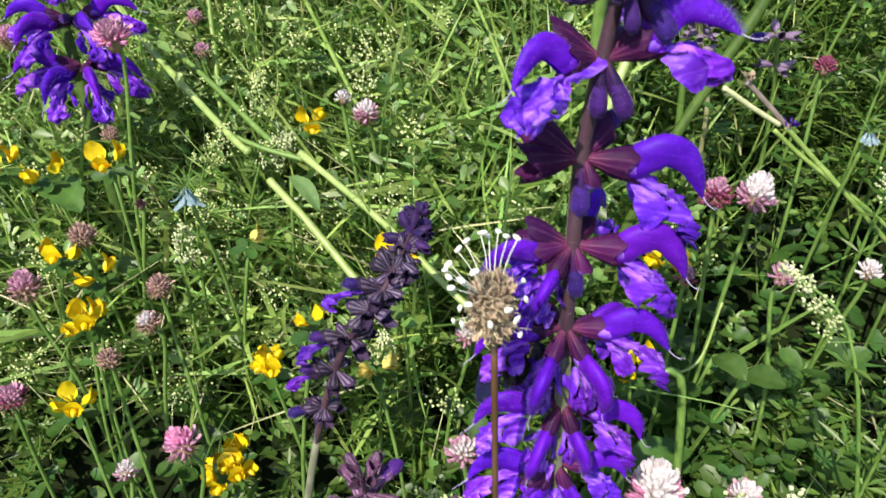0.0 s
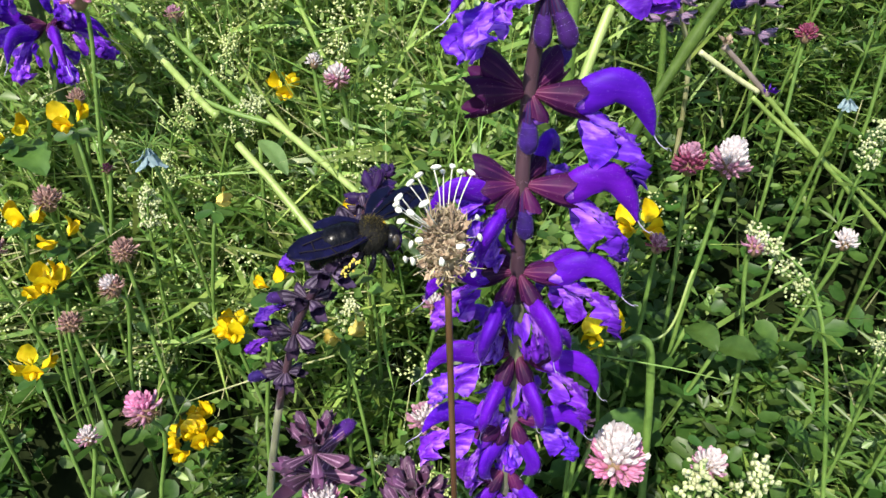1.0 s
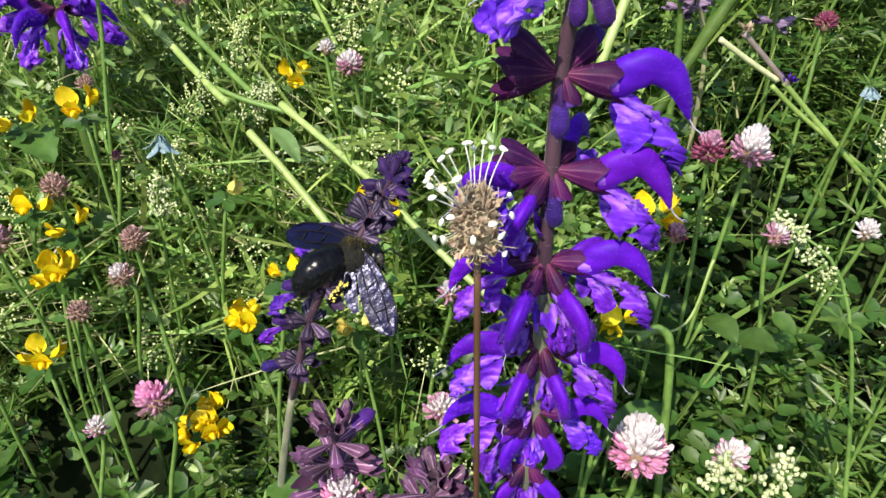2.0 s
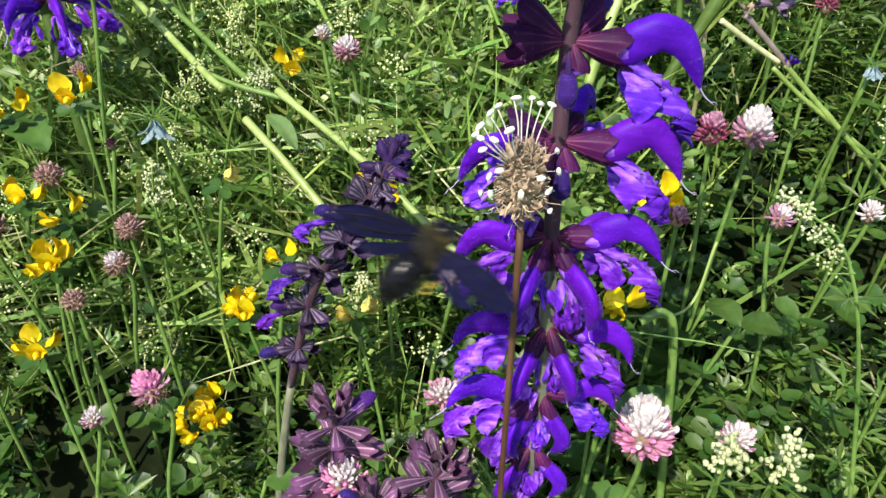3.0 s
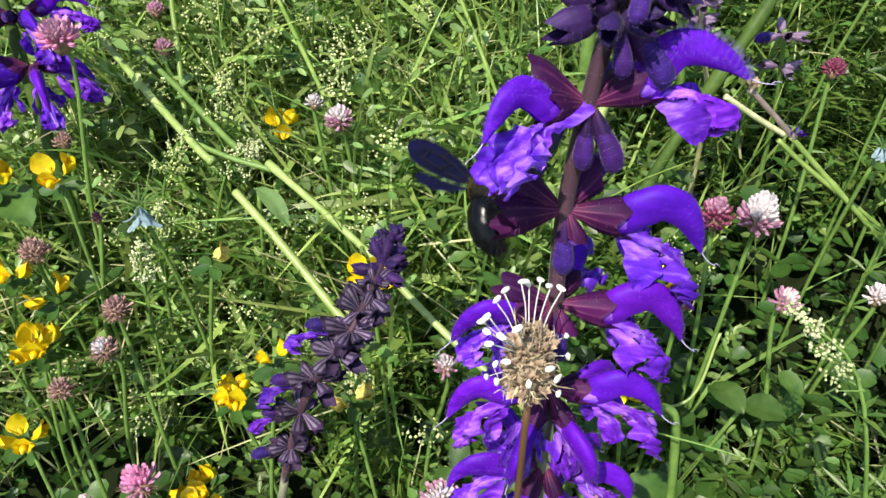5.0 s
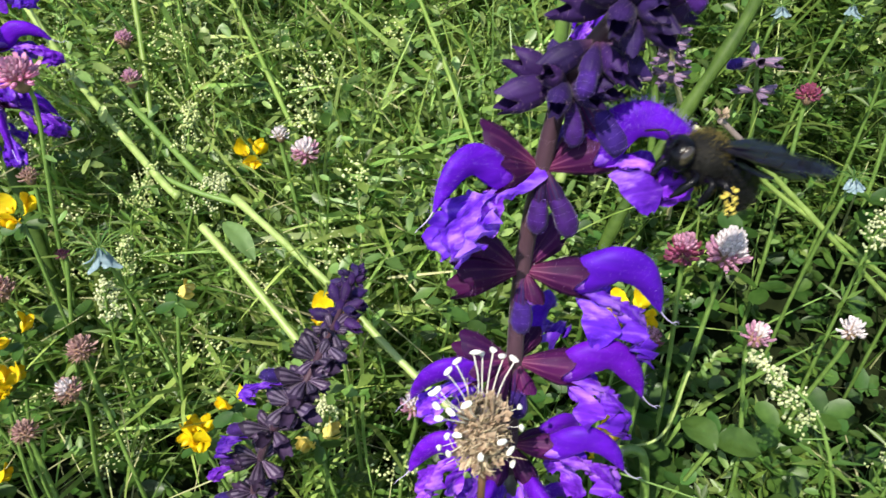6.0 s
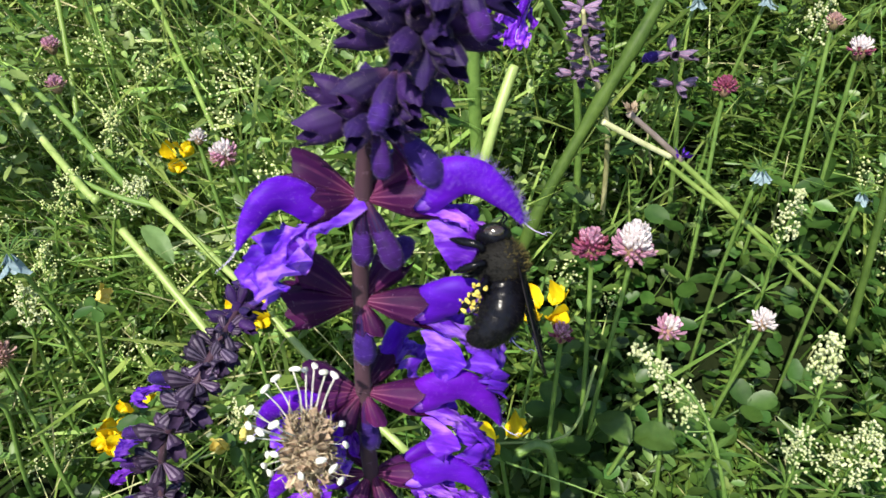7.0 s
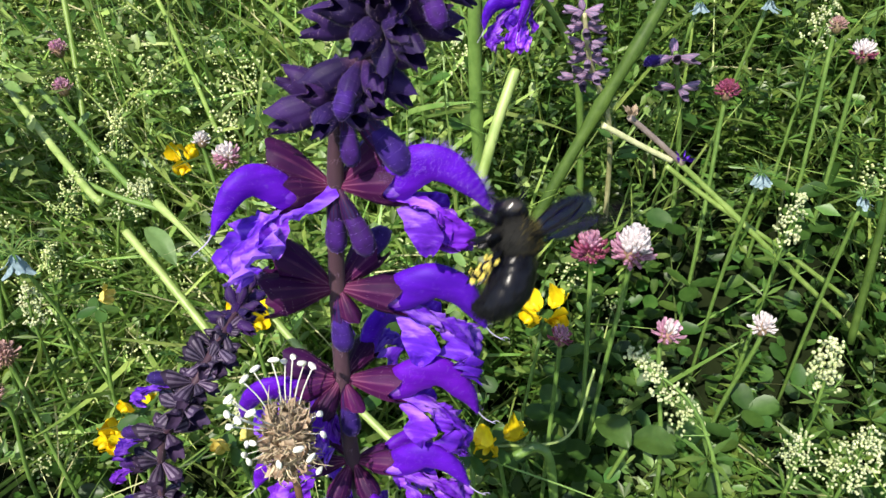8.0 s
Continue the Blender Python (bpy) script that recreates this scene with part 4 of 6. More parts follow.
# sage bits on the right, behind
LB = (0.112, 0.330, float(ground_z(0.112, 0.330)))
sage("meadow_sage", LB, [LB, (0.108, 0.330, 0.25), (0.100, 0.326, 0.300), (0.084, 0.320, 0.330), (0.074, 0.318, 0.345)], (0.0018, 0.0012),
     [((0.082, 0.319, 0.332), [(200, -20, "full", 0.85), (250, -10, "full", 0.8), (20, 10, "", 0.8), (300, 0, "", 0.8)]),
      ((0.104, 0.328, 0.290), [(0, 0, "", 0.7), (180, 10, "", 0.7), (270, 0, "", 0.7)])],
     "leaning sage with one violet flower and dry calyxes", M_STEMG, CALYX_GREY, 8)
LB = (0.126, 0.335, float(ground_z(0.126, 0.335)))
sage("faded_sage", LB, [LB, (0.120, 0.330, 0.26), (0.106, 0.320, 0.300), (0.101, 0.318, 0.322)], (0.0014, 0.0010),
     [((0.106 - 0.0012 * k, 0.320, 0.296 + 0.0065 * k), [(az + 40 * k, 0, "", 0.62) for az in (0, 72, 144, 216, 288)]) for k in range(5)],
     "dry greyish mauve sage spike", M_DRY, CALYX_GREY, 6)
LB = (0.160, 0.335, float(ground_z(0.160, 0.335)))
sage("meadow_sage", LB, [LB, (0.150, 0.328, 0.26), (0.139, 0.320, 0.304)], (0.0014, 0.0010),
     [((0.139, 0.320, 0.302), [(200, 0, "bud", 0.85), (320, 10, "", 0.8), (80, 10, "", 0.8), (260, 20, "", 0.7)]),
      ((0.144, 0.324, 0.286), [(10, 0, "", 0.75), (180, 10, "", 0.75), (280, 0, "", 0.7)])],
     "small sage spike with mauve calyxes", M_STEMG, CALYX_GREY, 6)

# ---- ribwort plantain ----
PL_BASE = (0.012, 0.112, 0.055)
plantain = thing("ribwort_plantain", PL_BASE, "brown ribwort plantain head with a ring of white anthers", "plantain")
b = Vector(PL_BASE)
s = Shape()
s.tube(curve([Vector(p) - b for p in (PL_BASE, (0.0115, 0.1135, 0.15), (0.0098, 0.1155, 0.25), (0.0085, 0.1172, 0.3205))], 24), [0.00072] * 24, 10, square=0.12)
part("stalk", s, plantain, mats=M_PSTALK, label="thin ribbed brown stalk")
HC = Vector((0.0080, 0.1185, 0.3275)) - b
TILT = Matrix.Rotation(radians(-8), 4, "X") @ Matrix.Scale(0.88, 4)
s = Shape()
rnd = random.Random(4)
s.ball((0, 0, 0), (3.7 * mm, 3.7 * mm, 7.6 * mm), 10, 14)
core = part("seed_head", s, plantain, Matrix.Translation(HC) @ TILT, "scaly brown seed head", M_PDRY)


def bract_mesh(k, m=None):
    s = Shape()
    q = random.Random(k)
    L, wd = q.uniform(2.4, 3.4) * mm, q.uniform(0.9, 1.3) * mm
    lift = q.uniform(-0.1, 0.9) * mm
    s.add([(0, 0, 0), (L * 0.45, wd, 0.1 * mm), (L * 0.45, -wd, 0.1 * mm), (L * 0.5, 0, 0.7 * mm), (L, q.uniform(-0.3, 0.3) * mm, lift)], [(0, 1, 3), (0, 3, 2), (1, 4, 3), (3, 4, 2)])
    return s.mesh("dry_bract", m or M_PSCALE)


DRY = [bract_mesh(k) for k in range(5)]
for k in range(170):
    t = (k + 0.5) / 170
    z = (-8.4 + 15.4 * t) * mm
    r = 3.9 * mm * max(0.1, 1 - abs((z + 0.6 * mm) / (9.2 * mm)) ** 2.4) ** 0.5 * rnd.uniform(0.82, 1.14)
    a = k * 2.39996
    out = Vector((math.cos(a), math.sin(a), 0))
    up = (Vector((0, 0, 1)) * rnd.uniform(0.2, 1.0) + out * rnd.uniform(0.1, 1.0) + Vector([rnd.gauss(0, 0.35) for _ in range(3)])).normalized()
    part("dry_bract", rnd.choice(DRY), core, aim(out * r + Vector((0, 0, z)), up, rnd.uniform(-50, 50), rnd.uniform(0.6, 1.15), out))
s = Shape()
for k in range(330):
    a, t = rnd.uniform(0, 6.28), rnd.uniform(-0.8, 1.0)
    z = 8.2 * mm * t
    r = 4.2 * mm * math.sqrt(max(0, 1 - (z / (8.8 * mm)) ** 2))
    p = Vector((r * math.cos(a), r * math.sin(a), z))
    d = (p.normalized() + Vector((0, 0, 0.4))).normalized()
    m1 = p + d * rnd.uniform(0.6, 1.6) * mm + Vector([rnd.gauss(0, 0.5) * mm for _ in range(3)])
    q = m1 + Vector([rnd.gauss(0, 1.1) * mm for _ in range(3)]) + d * 0.5 * mm
    s.tube(curve([p * 0.93, m1, q], 6), [0.20 * mm, 0.19 * mm, 0.17 * mm, 0.15 * mm, 0.12 * mm, 0.05 * mm], 4)
part("withered_style_tuft", s, plantain, Matrix.Translation(HC) @ TILT, "curled dry styles", M_PDRY)


def stamen_meshes():
    s = Shape()
    s.tube(curve([(0, 0, 0), (4.5 * mm, 0, 0.5 * mm), (8.6 * mm, 0, 0.2 * mm)], 6), 0.13 * mm, 5)
    a = Shape()
    a.ball((9.0 * mm, 0, 0.7 * mm), (0.70 * mm, 0.62 * mm, 1.40 * mm), 6, 8)
    a.ball((9.1 * mm, 0.42 * mm, 0.5 * mm), (0.48 * mm, 0.5 * mm, 1.25 * mm), 5, 7)
    return s.mesh("filament", M_FIL), a.mesh("anther", M_ANTHER)


FIL, ANT = stamen_meshes()
for az, el, size, z in ((196, 46, 1.1, 5), (205, 38, 1.0, 4.5), (185, 55, 1.15, 5.5), (176, 42, 1.0, 5), (215, 52, 1.05, 5.5), (160, 58, 1.1, 6), (140, 62, 1.15, 6), (110, 66, 1.2, 6.5), (240, 64, 1.1, 6.5), (75, 64, 1.2, 6.5),
                        (60, 58, 1.15, 6), (40, 62, 1.2, 6), (90, 52, 1.1, 6), (200, 8, 0.45, 2), (215, -6, 0.5, 0.5), (188, -14, 0.55, -1), (262, 4, 0.25, 0), (350, 10, 0.45, 3), (338, -22, 0.4, -4), (322, -10, 0.35, 1),
                        (5, 26, 0.5, 5), (300, 20, 0.3, 3), (225, 20, 0.45, 4)):
    a, e = radians(az), radians(el)
    d = Vector((math.cos(a) * math.cos(e), math.sin(a) * math.cos(e), math.sin(e)))
    zz = z * mm
    r = 3.9 * mm * math.sqrt(max(0.02, 1 - (zz / (8.8 * mm)) ** 2))
    st = part("filament", FIL, plantain, aim(HC + TILT.to_3x3() @ Vector((r * math.cos(a), r * math.sin(a), zz)), d, R.uniform(0, 360), size * 0.9))
    part("anther", ANT, st, Matrix.Translation((9 * mm, 0, 0.5 * mm)) @ Matrix.Scale(0.84 / size, 4) @ Matrix.Translation((-9 * mm, 0, -0.5 * mm)), "white anther")


# ---- clovers ----
R = random.Random(31)

def floret_mesh(name, m, length=7.0, wide=1.0):
    s = Shape()
    c = curve([(0, 0, 0), (length * 0.45 * mm, 0, 0.25 * mm), (length * mm, 0, -0.2 * mm)], 6)
    s.tube(c, [0.35 * mm * wide, 0.5 * mm * wide, 0.62 * mm * wide, 0.75 * mm * wide, 0.7 * mm * wide, 0.2 * mm * wide], 6)
    t = length * mm
    s.add([(t * 0.5, -0.6 * mm * wide, 0.3 * mm), (t * 0.5, 0.6 * mm * wide, 0.3 * mm), (t * 1.08, 0.75 * mm * wide, 1.1 * mm), (t * 1.16, 0, 1.35 * mm), (t * 1.08, -0.75 * mm * wide, 1.1 * mm)], [(0, 1, 2, 3, 4)])
    return s.mesh(name, m)


FLO = {"white": floret_mesh("floret", M_FWHITE, 6.8, 1.2), "pink": floret_mesh("floret", M_FPINK, 6.4, 1.2), "red": floret_mesh("floret", M_FRED, 6.0, 1.25), "magenta": floret_mesh("floret", M_FMAG, 6.6, 1.25), "old": floret_mesh("floret", M_FOLD, 5.8, 0.95)}


def clover(at, wide, upper, lower, label, n=44, tilt=(0, 0), split=0.15, root=None, leafy=True, hairy=False, span=1.36, lift=0.85, tall=0.0):
    """A clover head of florets on its stalk. wide: the head's width in metres."""
    at = Vector(at)
    rx, ry = root if root else (at.x + R.uniform(-0.012, 0.012), at.y + R.uniform(-0.02, 0.006))
    rz = float(ground_z(rx, ry))
    base = Vector((rx, ry, rz))
    plant = thing("clover", base, label, "clover", "clover heads in the meadow")
    axis = Vector((tilt[0], tilt[1], 1)).normalized()
    k = wide / 0.019
    s = Shape()
    foot = at - axis * 0.0055 * k - base
    s.tube(curve([(0, 0, 0), (foot.x * 0.3, foot.y * 0.3, foot.z * 0.55), foot - axis * 0.012 * k, foot], 12), [0.0009] * 12, 7)
    part("stalk", s, plant, mats=M_STEMG)
    s = Shape()
    s.ball(at - base - axis * 0.002 * k, (0.0040 * k, 0.0040 * k, 0.0052 * k), 6, 9, 0)
    part("calyx", s, plant, mats=M_CALG)
    for j in range(n):
        t = (j + 0.5) / n
        e = 1 - span * t
        a = j * 2.39996
        r = math.sqrt(max(0, 1 - e * e))
        d = Vector((r * math.cos(a), r * math.sin(a), e))
        q = Vector((0, 0, 1)).rotation_difference(axis)
        d = q @ d
        up = q @ Vector((0, 0, 1))
        mesh = FLO[upper if e > split + R.uniform(-0.2, 0.2) else lower]
        way = (d + up * (lift if e > 0 else lift * 0.6) + Vector([R.gauss(0, 0.10) for _ in range(3)])).normalized()
        part("floret", mesh, plant, aim(at - base - up * (0.0015 * k - e * tall) + d * 0.0022 * k, way, R.uniform(-20, 20), k * R.uniform(0.78, 1.0), up))
    if hairy:
        s = Shape()
        for j in range(60):
            a, e = R.uniform(0, 6.28), R.uniform(-0.9, 0.1)
            r = math.sqrt(1 - e * e)
            d = Vector((r * math.cos(a), r * math.sin(a), e))
            p = at - base + d * 0.004 * k
            s.tube([p, p + (d + axis * 0.5).normalized() * 0.0045 * k], [0.00022, 0.00005], 3)
        part("calyx_teeth", s, plant, mats=M_CALG)
    if leafy:
        for j in range(2):
            a = R.uniform(0, 6.28)
            c = Vector((math.cos(a), math.sin(a), 0))
            h = foot.z * R.uniform(0.3, 0.6)
            p = Vector((foot.x * 0.35, foot.y * 0.35, h)) + c * 0.012
            s = Shape()
            s.tube([Vector((foot.x * 0.3, foot.y * 0.3, h * 0.8)), p], 0.0006, 5)
            for m in range(3):
                aa = a + (m - 1) * 1.75
                v, f = ovals(np.array([p]), np.array([[math.cos(aa), math.sin(aa), R.uniform(0.1, 0.5)]]), np.array([0.012]), np.array([0.0095]), 10)
                s.add([Vector(x) for x in v.reshape(-1, 3)], [tuple(int(i) for i in q) for q in f])
            part("leaf", s, plant, mats=M_CLOVER)
    return plant


WL = "white clover head, pinkish below, on an upright stalk"
PLB = "pale pink clover head with whitish florets"
OLB = "withered pinkish brown clover head"
clover((0.109, 0.238, 0.273), 0.0185, "white", "pink", WL, 84, (0.05, 0.05), 0.0, lift=1.25, tall=0.0028, span=1.5)
clover((0.0955, 0.241, 0.271), 0.0165, "pink", "red", "dull pink clover head beside a white one", 60, (-0.1, -0.1), 0.5, lift=1.2, tall=0.0024, span=1.5)
clover((-0.0288, 0.1195, 0.2375), 0.0150, "white", "magenta", "pale pink clover head among mauve sages", 50, (0, 0), 0.3, lift=1.1, tall=0.002, leafy=False)
clover((-0.040, 0.301, 0.275), 0.0150, "white", "pink", PLB, 40, (-0.15, -0.2), 0.45, hairy=True)
clover((-0.050, 0.306, 0.280), 0.0095, "white", "white", "small white clover head", 28)
clover((0.159, 0.310, 0.292), 0.0125, "red", "red", "dark crimson clover head", 40)
clover((0.123, 0.227, 0.243), 0.0140, "white", "pink", "half-withered pale pink clover head on a thin stalk", 34, (0.1, 0), 0.5)
clover((0.156, 0.227, 0.245), 0.0120, "white", "white", "small white clover head", 34)
clover((-0.106, 0.186, 0.198), 0.0185, "magenta", "pink", "magenta pink clover head with a hairy calyx", 46, (-0.35, 0.1), 0.35, hairy=True)
clover((-0.134, 0.191, 0.175), 0.0120, "white", "pink", "small pale pink clover head", 30)
clover((-0.123, 0.242, 0.228), 0.0150, "old", "old", OLB, 38, hairy=True)
clover((-0.125, 0.228, 0.221), 0.0140, "white", "old", OLB + ", whitish on top", 36, (-0.3, 0), 0.6, hairy=True)
clover((-0.139, 0.216, 0.213), 0.0130, "old", "old", OLB, 34, hairy=True)
clover((-0.162, 0.269, 0.234), 0.0170, "old", "old", OLB, 40, hairy=True)
clover((-0.183, 0.250, 0.221), 0.0200, "pink", "old", "large faded pink clover head with a hairy calyx", 46, (0, 0), 0.3, hairy=True)
clover((-0.176, 0.206, 0.202), 0.0160, "pink", "red", "pink clover head with a hairy calyx", 42, (0.1, 0), 0.3, hairy=True)
clover((-0.226, 0.380, 0.277), 0.0190, "pink", "old", "faded pink clover head", 40, hairy=True)
clover((-0.1398, 0.3000, 0.3107), 0.0200, "pink", "magenta", "pinkish red clover head beside a sage", 44, (0, -0.2), 0.3)
clover((-0.138, 0.279, 0.243), 0.0070, "red", "red", "tiny reddish clover bud", 22, leafy=False)
clover((-0.154, 0.305, 0.263), 0.0115, "old", "old", "brownish clover head above yellow flowers", 34)
clover((0.0553, 0.140, 0.2305), 0.0225, "white", "magenta", "large white and pink clover head at the sage's foot", 96, (0, 0.1), 0.05, hairy=True, span=1.6, lift=1.3, tall=0.0042)
clover((0.088, 0.147, 0.217), 0.0150, "white", "pink", "white and pink clover head", 44, (0.1, -0.1), 0.2)
clover((0.050, 0.163, 0.219), 0.0100, "pink", "pink", "small pink clover head", 28)
clover((-0.002, 0.169, 0.213), 0.0150, "white", "pink", PLB, 40, (-0.1, -0.1), 0.4)
clover((0.001, 0.214, 0.225), 0.0120, "white", "pink", PLB, 30, (-0.1, -0.1), 0.4)
clover((0.085, 0.226, 0.244), 0.0115, "pink", "red", "small rosy clover head", 32)
clover((-0.128, 0.373, 0.290), 0.0120, "pink", "old", "small faded pink clover head", 32)
clover((0.203, 0.302, 0.310), 0.0125, "white", "red", "pale pink clover head on a tall stalk", 36)
clover((0.199, 0.318, 0.314), 0.0100, "old", "old", OLB, 28)
clover((-0.120, 0.349, 0.283), 0.0120, "pink", "old", OLB, 30)


# ---- bird's-foot trefoil ----
R = random.Random(5)

def petal(length, wide, cup, m, name, crumple=0):
    s = Shape()
    rows = []
    for i in range(8):
        t = i / 7
        w = wide * math.sin(math.pi * (0.08 + 0.84 * t ** 0.8)) ** 0.75
        rows.append([Vector((length * t, w * u, cup * (t * t - abs(u) * 0.8 * math.sin(math.pi * t)) + (0.0013 * noise.noise((t * 2.6, u * 1.8, crumple)) * t if crumple else 0))) for u in (-1, -0.6, -0.2, 0.2, 0.6, 1)])
    s.sheet(rows)
    s.sheet([[q + Vector((0, 0, -0.00012)) for q in r[::-1]] for r in rows])
    return s.mesh(name, m)


def keel_mesh(m):
    s = Shape()
    c = curve([(0, 0, 0), (0.0030, 0, 0.0006), (0.0062, 0, 0.0004), (0.0084, 0, -0.0008)], 9)
    s.tube(c, [0.0005, 0.0010, 0.0014, 0.0017, 0.0018, 0.0017, 0.0014, 0.0010, 0.0004], 9)
    return s.mesh("flower", m)


PETALS = {k: (petal(0.0098, 0.0056, 0.0016, m, "standard", 3), keel_mesh(m), petal(0.0094, 0.0030, 0.0012, m, "wing_petal", 5)) for k, m in (("yellow", M_YELLOW), ("pale", M_YPALE))}


def trefoil(at, flowers, size, label, colour="yellow", root=None, spread=1.0):
    """A cluster of yellow pea flowers on one stalk with small leaves below."""
    at = Vector(at)
    rx, ry = root if root else (at.x + R.uniform(-0.015, 0.015), at.y + R.uniform(-0.02, 0.004))
    base = Vector((rx, ry, float(ground_z(rx, ry))))
    plant = thing("trefoil", base, label, "trefoil", "yellow trefoils")
    top = at - base
    s = Shape()
    hub = top - Vector((0, 0, 0.004))
    s.tube(curve([(0, 0, 0), (hub.x * 0.25, hub.y * 0.25, hub.z * 0.55), hub], 10), [0.0008] * 10, 6)
    part("stalk", s, plant, mats=M_STEMG)
    for j in range(flowers):
        a = j * 2 * math.pi / flowers + R.uniform(-0.3, 0.3) + 0.6
        e = R.uniform(0.0, 0.75)
        d = Vector((math.cos(a) * math.cos(e), math.sin(a) * math.cos(e) - 0.25, math.sin(e))).normalized()
        if flowers > 5 and j % 3 == 0:
            d = (d * 0.45 + Vector((0, -0.3, 0.9))).normalized()
        p = top + Vector((d.x, d.y, d.z * 0.6)) * 0.0045 * size * spread * (0.4 if flowers == 1 else R.uniform(0.5, 1.0))
        st, wg, side = PETALS[colour]
        keel = part("flower", wg, plant, aim(p, d, R.uniform(-15, 15), size * 0.88))
        part("standard", st, keel, Matrix.Translation((0.0022, 0, 0.0012)) @ Matrix.Rotation(radians(R.uniform(-62, -28)), 4, "Y"))
        for sd in (1, -1):
            part("wing_petal", side, keel, Matrix.Translation((0.0004, sd * 0.0012, 0.0004)) @ Matrix.Rotation(radians(sd * R.uniform(10, 26)), 4, "Z") @ Matrix.Rotation(radians(sd * R.uniform(35, 75)), 4, "X"))
    s = Shape()
    for j in range(5):
        a = j * 1.256 + R.uniform(-0.2, 0.2)
        v, f = ovals(np.array([hub]), np.array([[math.cos(a), math.sin(a), -0.1]]), np.array([0.0085]), np.array([0.0050]), 9)
        s.add([Vector(x) for x in v.reshape(-1, 3)], [tuple(int(i) for i in q) for q in f])
    part("leaf", s, plant, mats=M_CLOVER)
    return plant


YL = "bright yellow bird's-foot trefoil flowers"
trefoil((-0.069, 0.329, 0.254), 3, 0.85, YL)
trefoil((-0.141, 0.269, 0.270), 3, 0.85, YL)
trefoil((-0.094, 0.198, 0.167), 11, 0.80, "large cluster of bright yellow trefoil flowers", spread=2.6)
trefoil((-0.076, 0.213, 0.211), 4, 0.8, YL + " beside a faded sage")
trefoil((-0.150, 0.202, 0.202), 4, 0.75, "yellow trefoil flowers, partly open")
trefoil((-0.153, 0.234, 0.215), 4, 0.85, YL, spread=1.3)
trefoil((-0.149, 0.228, 0.222), 3, 0.8, YL)
trefoil((-0.150, 0.250, 0.227), 2, 0.8, YL)
trefoil((-0.171, 0.261, 0.229), 3, 0.8, YL)
trefoil((-0.088, 0.255, 0.242), 1, 0.75, "single pale yellow trefoil flower", "pale")
trefoil((-0.026, 0.240, 0.244), 4, 0.85, "yellow trefoil behind the faded sage")
trefoil((-0.034, 0.213, 0.209), 2, 0.85, "pale yellow trefoil in the shade", "pale")
trefoil((-0.055, 0.200, 0.246), 2, 0.6, "small yellow trefoil behind the faded sage")
trefoil((0.081, 0.240, 0.241), 4, 0.95, YL)
trefoil((0.061, 0.197, 0.226), 2, 0.95, "yellow trefoil on a thin arched stalk")
trefoil((-0.208, 0.308, 0.245), 3, 0.9, YL)
trefoil((0.052, 0.190, 0.232), 1, 0.8, "single yellow trefoil flower")
trefoil((-0.180, 0.290, 0.252), 2, 0.9, "orange-yellow trefoil in the grass")


# ---- cream bedstraw panicles ----
R = random.Random(6)

def panicle(at, way, length, wide, n, size, label, root=None, m=M_CREAM):
    """A stem with side stalks and many tiny cream flowers."""
    at = Vector(at)
    way = Vector(way).normalized()
    if root is None:
        root = (at.x - way.x * 0.05, at.y - way.y * 0.05)
    base = Vector((root[0], root[1], float(ground_z(*root))))
    plant = thing("bedstraw", base, label, "bedstraw", "cream bedstraws")
    top, foot = at - base + way * length / 2, at - base - way * length / 2
    s = Shape()
    s.tube(curve([(0, 0, 0), foot * 0.6 + Vector((0, 0, foot.z * 0.08)), foot, top], 14), [0.0010 - 0.00005 * i for i in range(14)], 6)
    f = Shape()
    for j in range(n):
        t = R.random()
        p = foot + (top - foot) * t
        d = Vector([R.gauss(0, 1) for _ in range(3)])
        d = (d - way * d.dot(way)).normalized()
        q = p + d * wide * 0.5 * (1 - 0.75 * t) * R.uniform(0.25, 1.0) + way * length * 0.10
        if j % 3 == 0:
            s.tube([p - way * length * 0.08, q], [0.00028, 0.00018], 4)
        f.ball(q, (size * R.uniform(0.5, 0.85), size * R.uniform(0.5, 0.85), size * R.uniform(0.6, 1.0)), 3, 5)
        for _ in range(2):
            q2 = q + Vector([R.gauss(0, 1.1) * size for _ in range(3)])
            f.ball(q2, (size * R.uniform(0.4, 0.9), size * R.uniform(0.4, 0.9), size * R.uniform(0.4, 0.9)), 3, 5)
    part("stem", s, plant, mats=M_STEMG)
    tagged(part("panicle", f, plant, mats=m, label="tiny cream flowers"), kind="stuff")
    for k in range(4):
        part("leaf_whorl", WHORL, plant, Matrix.Translation(foot * (0.5 + 0.15 * k)) @ Matrix.Rotation(k * 1.1, 4, "Z"))
    return plant


s = Shape()
for j in range(7):
    a = j * 0.898
    v, ff = leaves(np.array([[0, 0, 0.0]]), np.array([[math.cos(a), math.sin(a), 0.3]]), np.array([0.011]), np.array([0.0018]))
    s.add([Vector(x) for x in v.reshape(-1, 3)], [tuple(int(i) for i in q) for q in ff])
WHORL = s.mesh("leaf_whorl", M_BED)
CL = "cream bedstraw panicle of tiny flowers"
panicle((0.105, 0.173, 0.277), (-0.62, 0.45, 0.55), 0.027, 0.013, 80, 0.0008, CL + " on a slanting stem", (0.150, 0.120))
panicle((-0.080, 0.297, 0.260), (0.6, 0.0, 0.5), 0.018, 0.018, 110, 0.0008, CL)
panicle((-0.108, 0.300, 0.258), (0.4, 0.1, 0.6), 0.022, 0.020, 80, 0.0007, "yellow-green bedstraw panicle of tiny buds", None, M_BUDS)
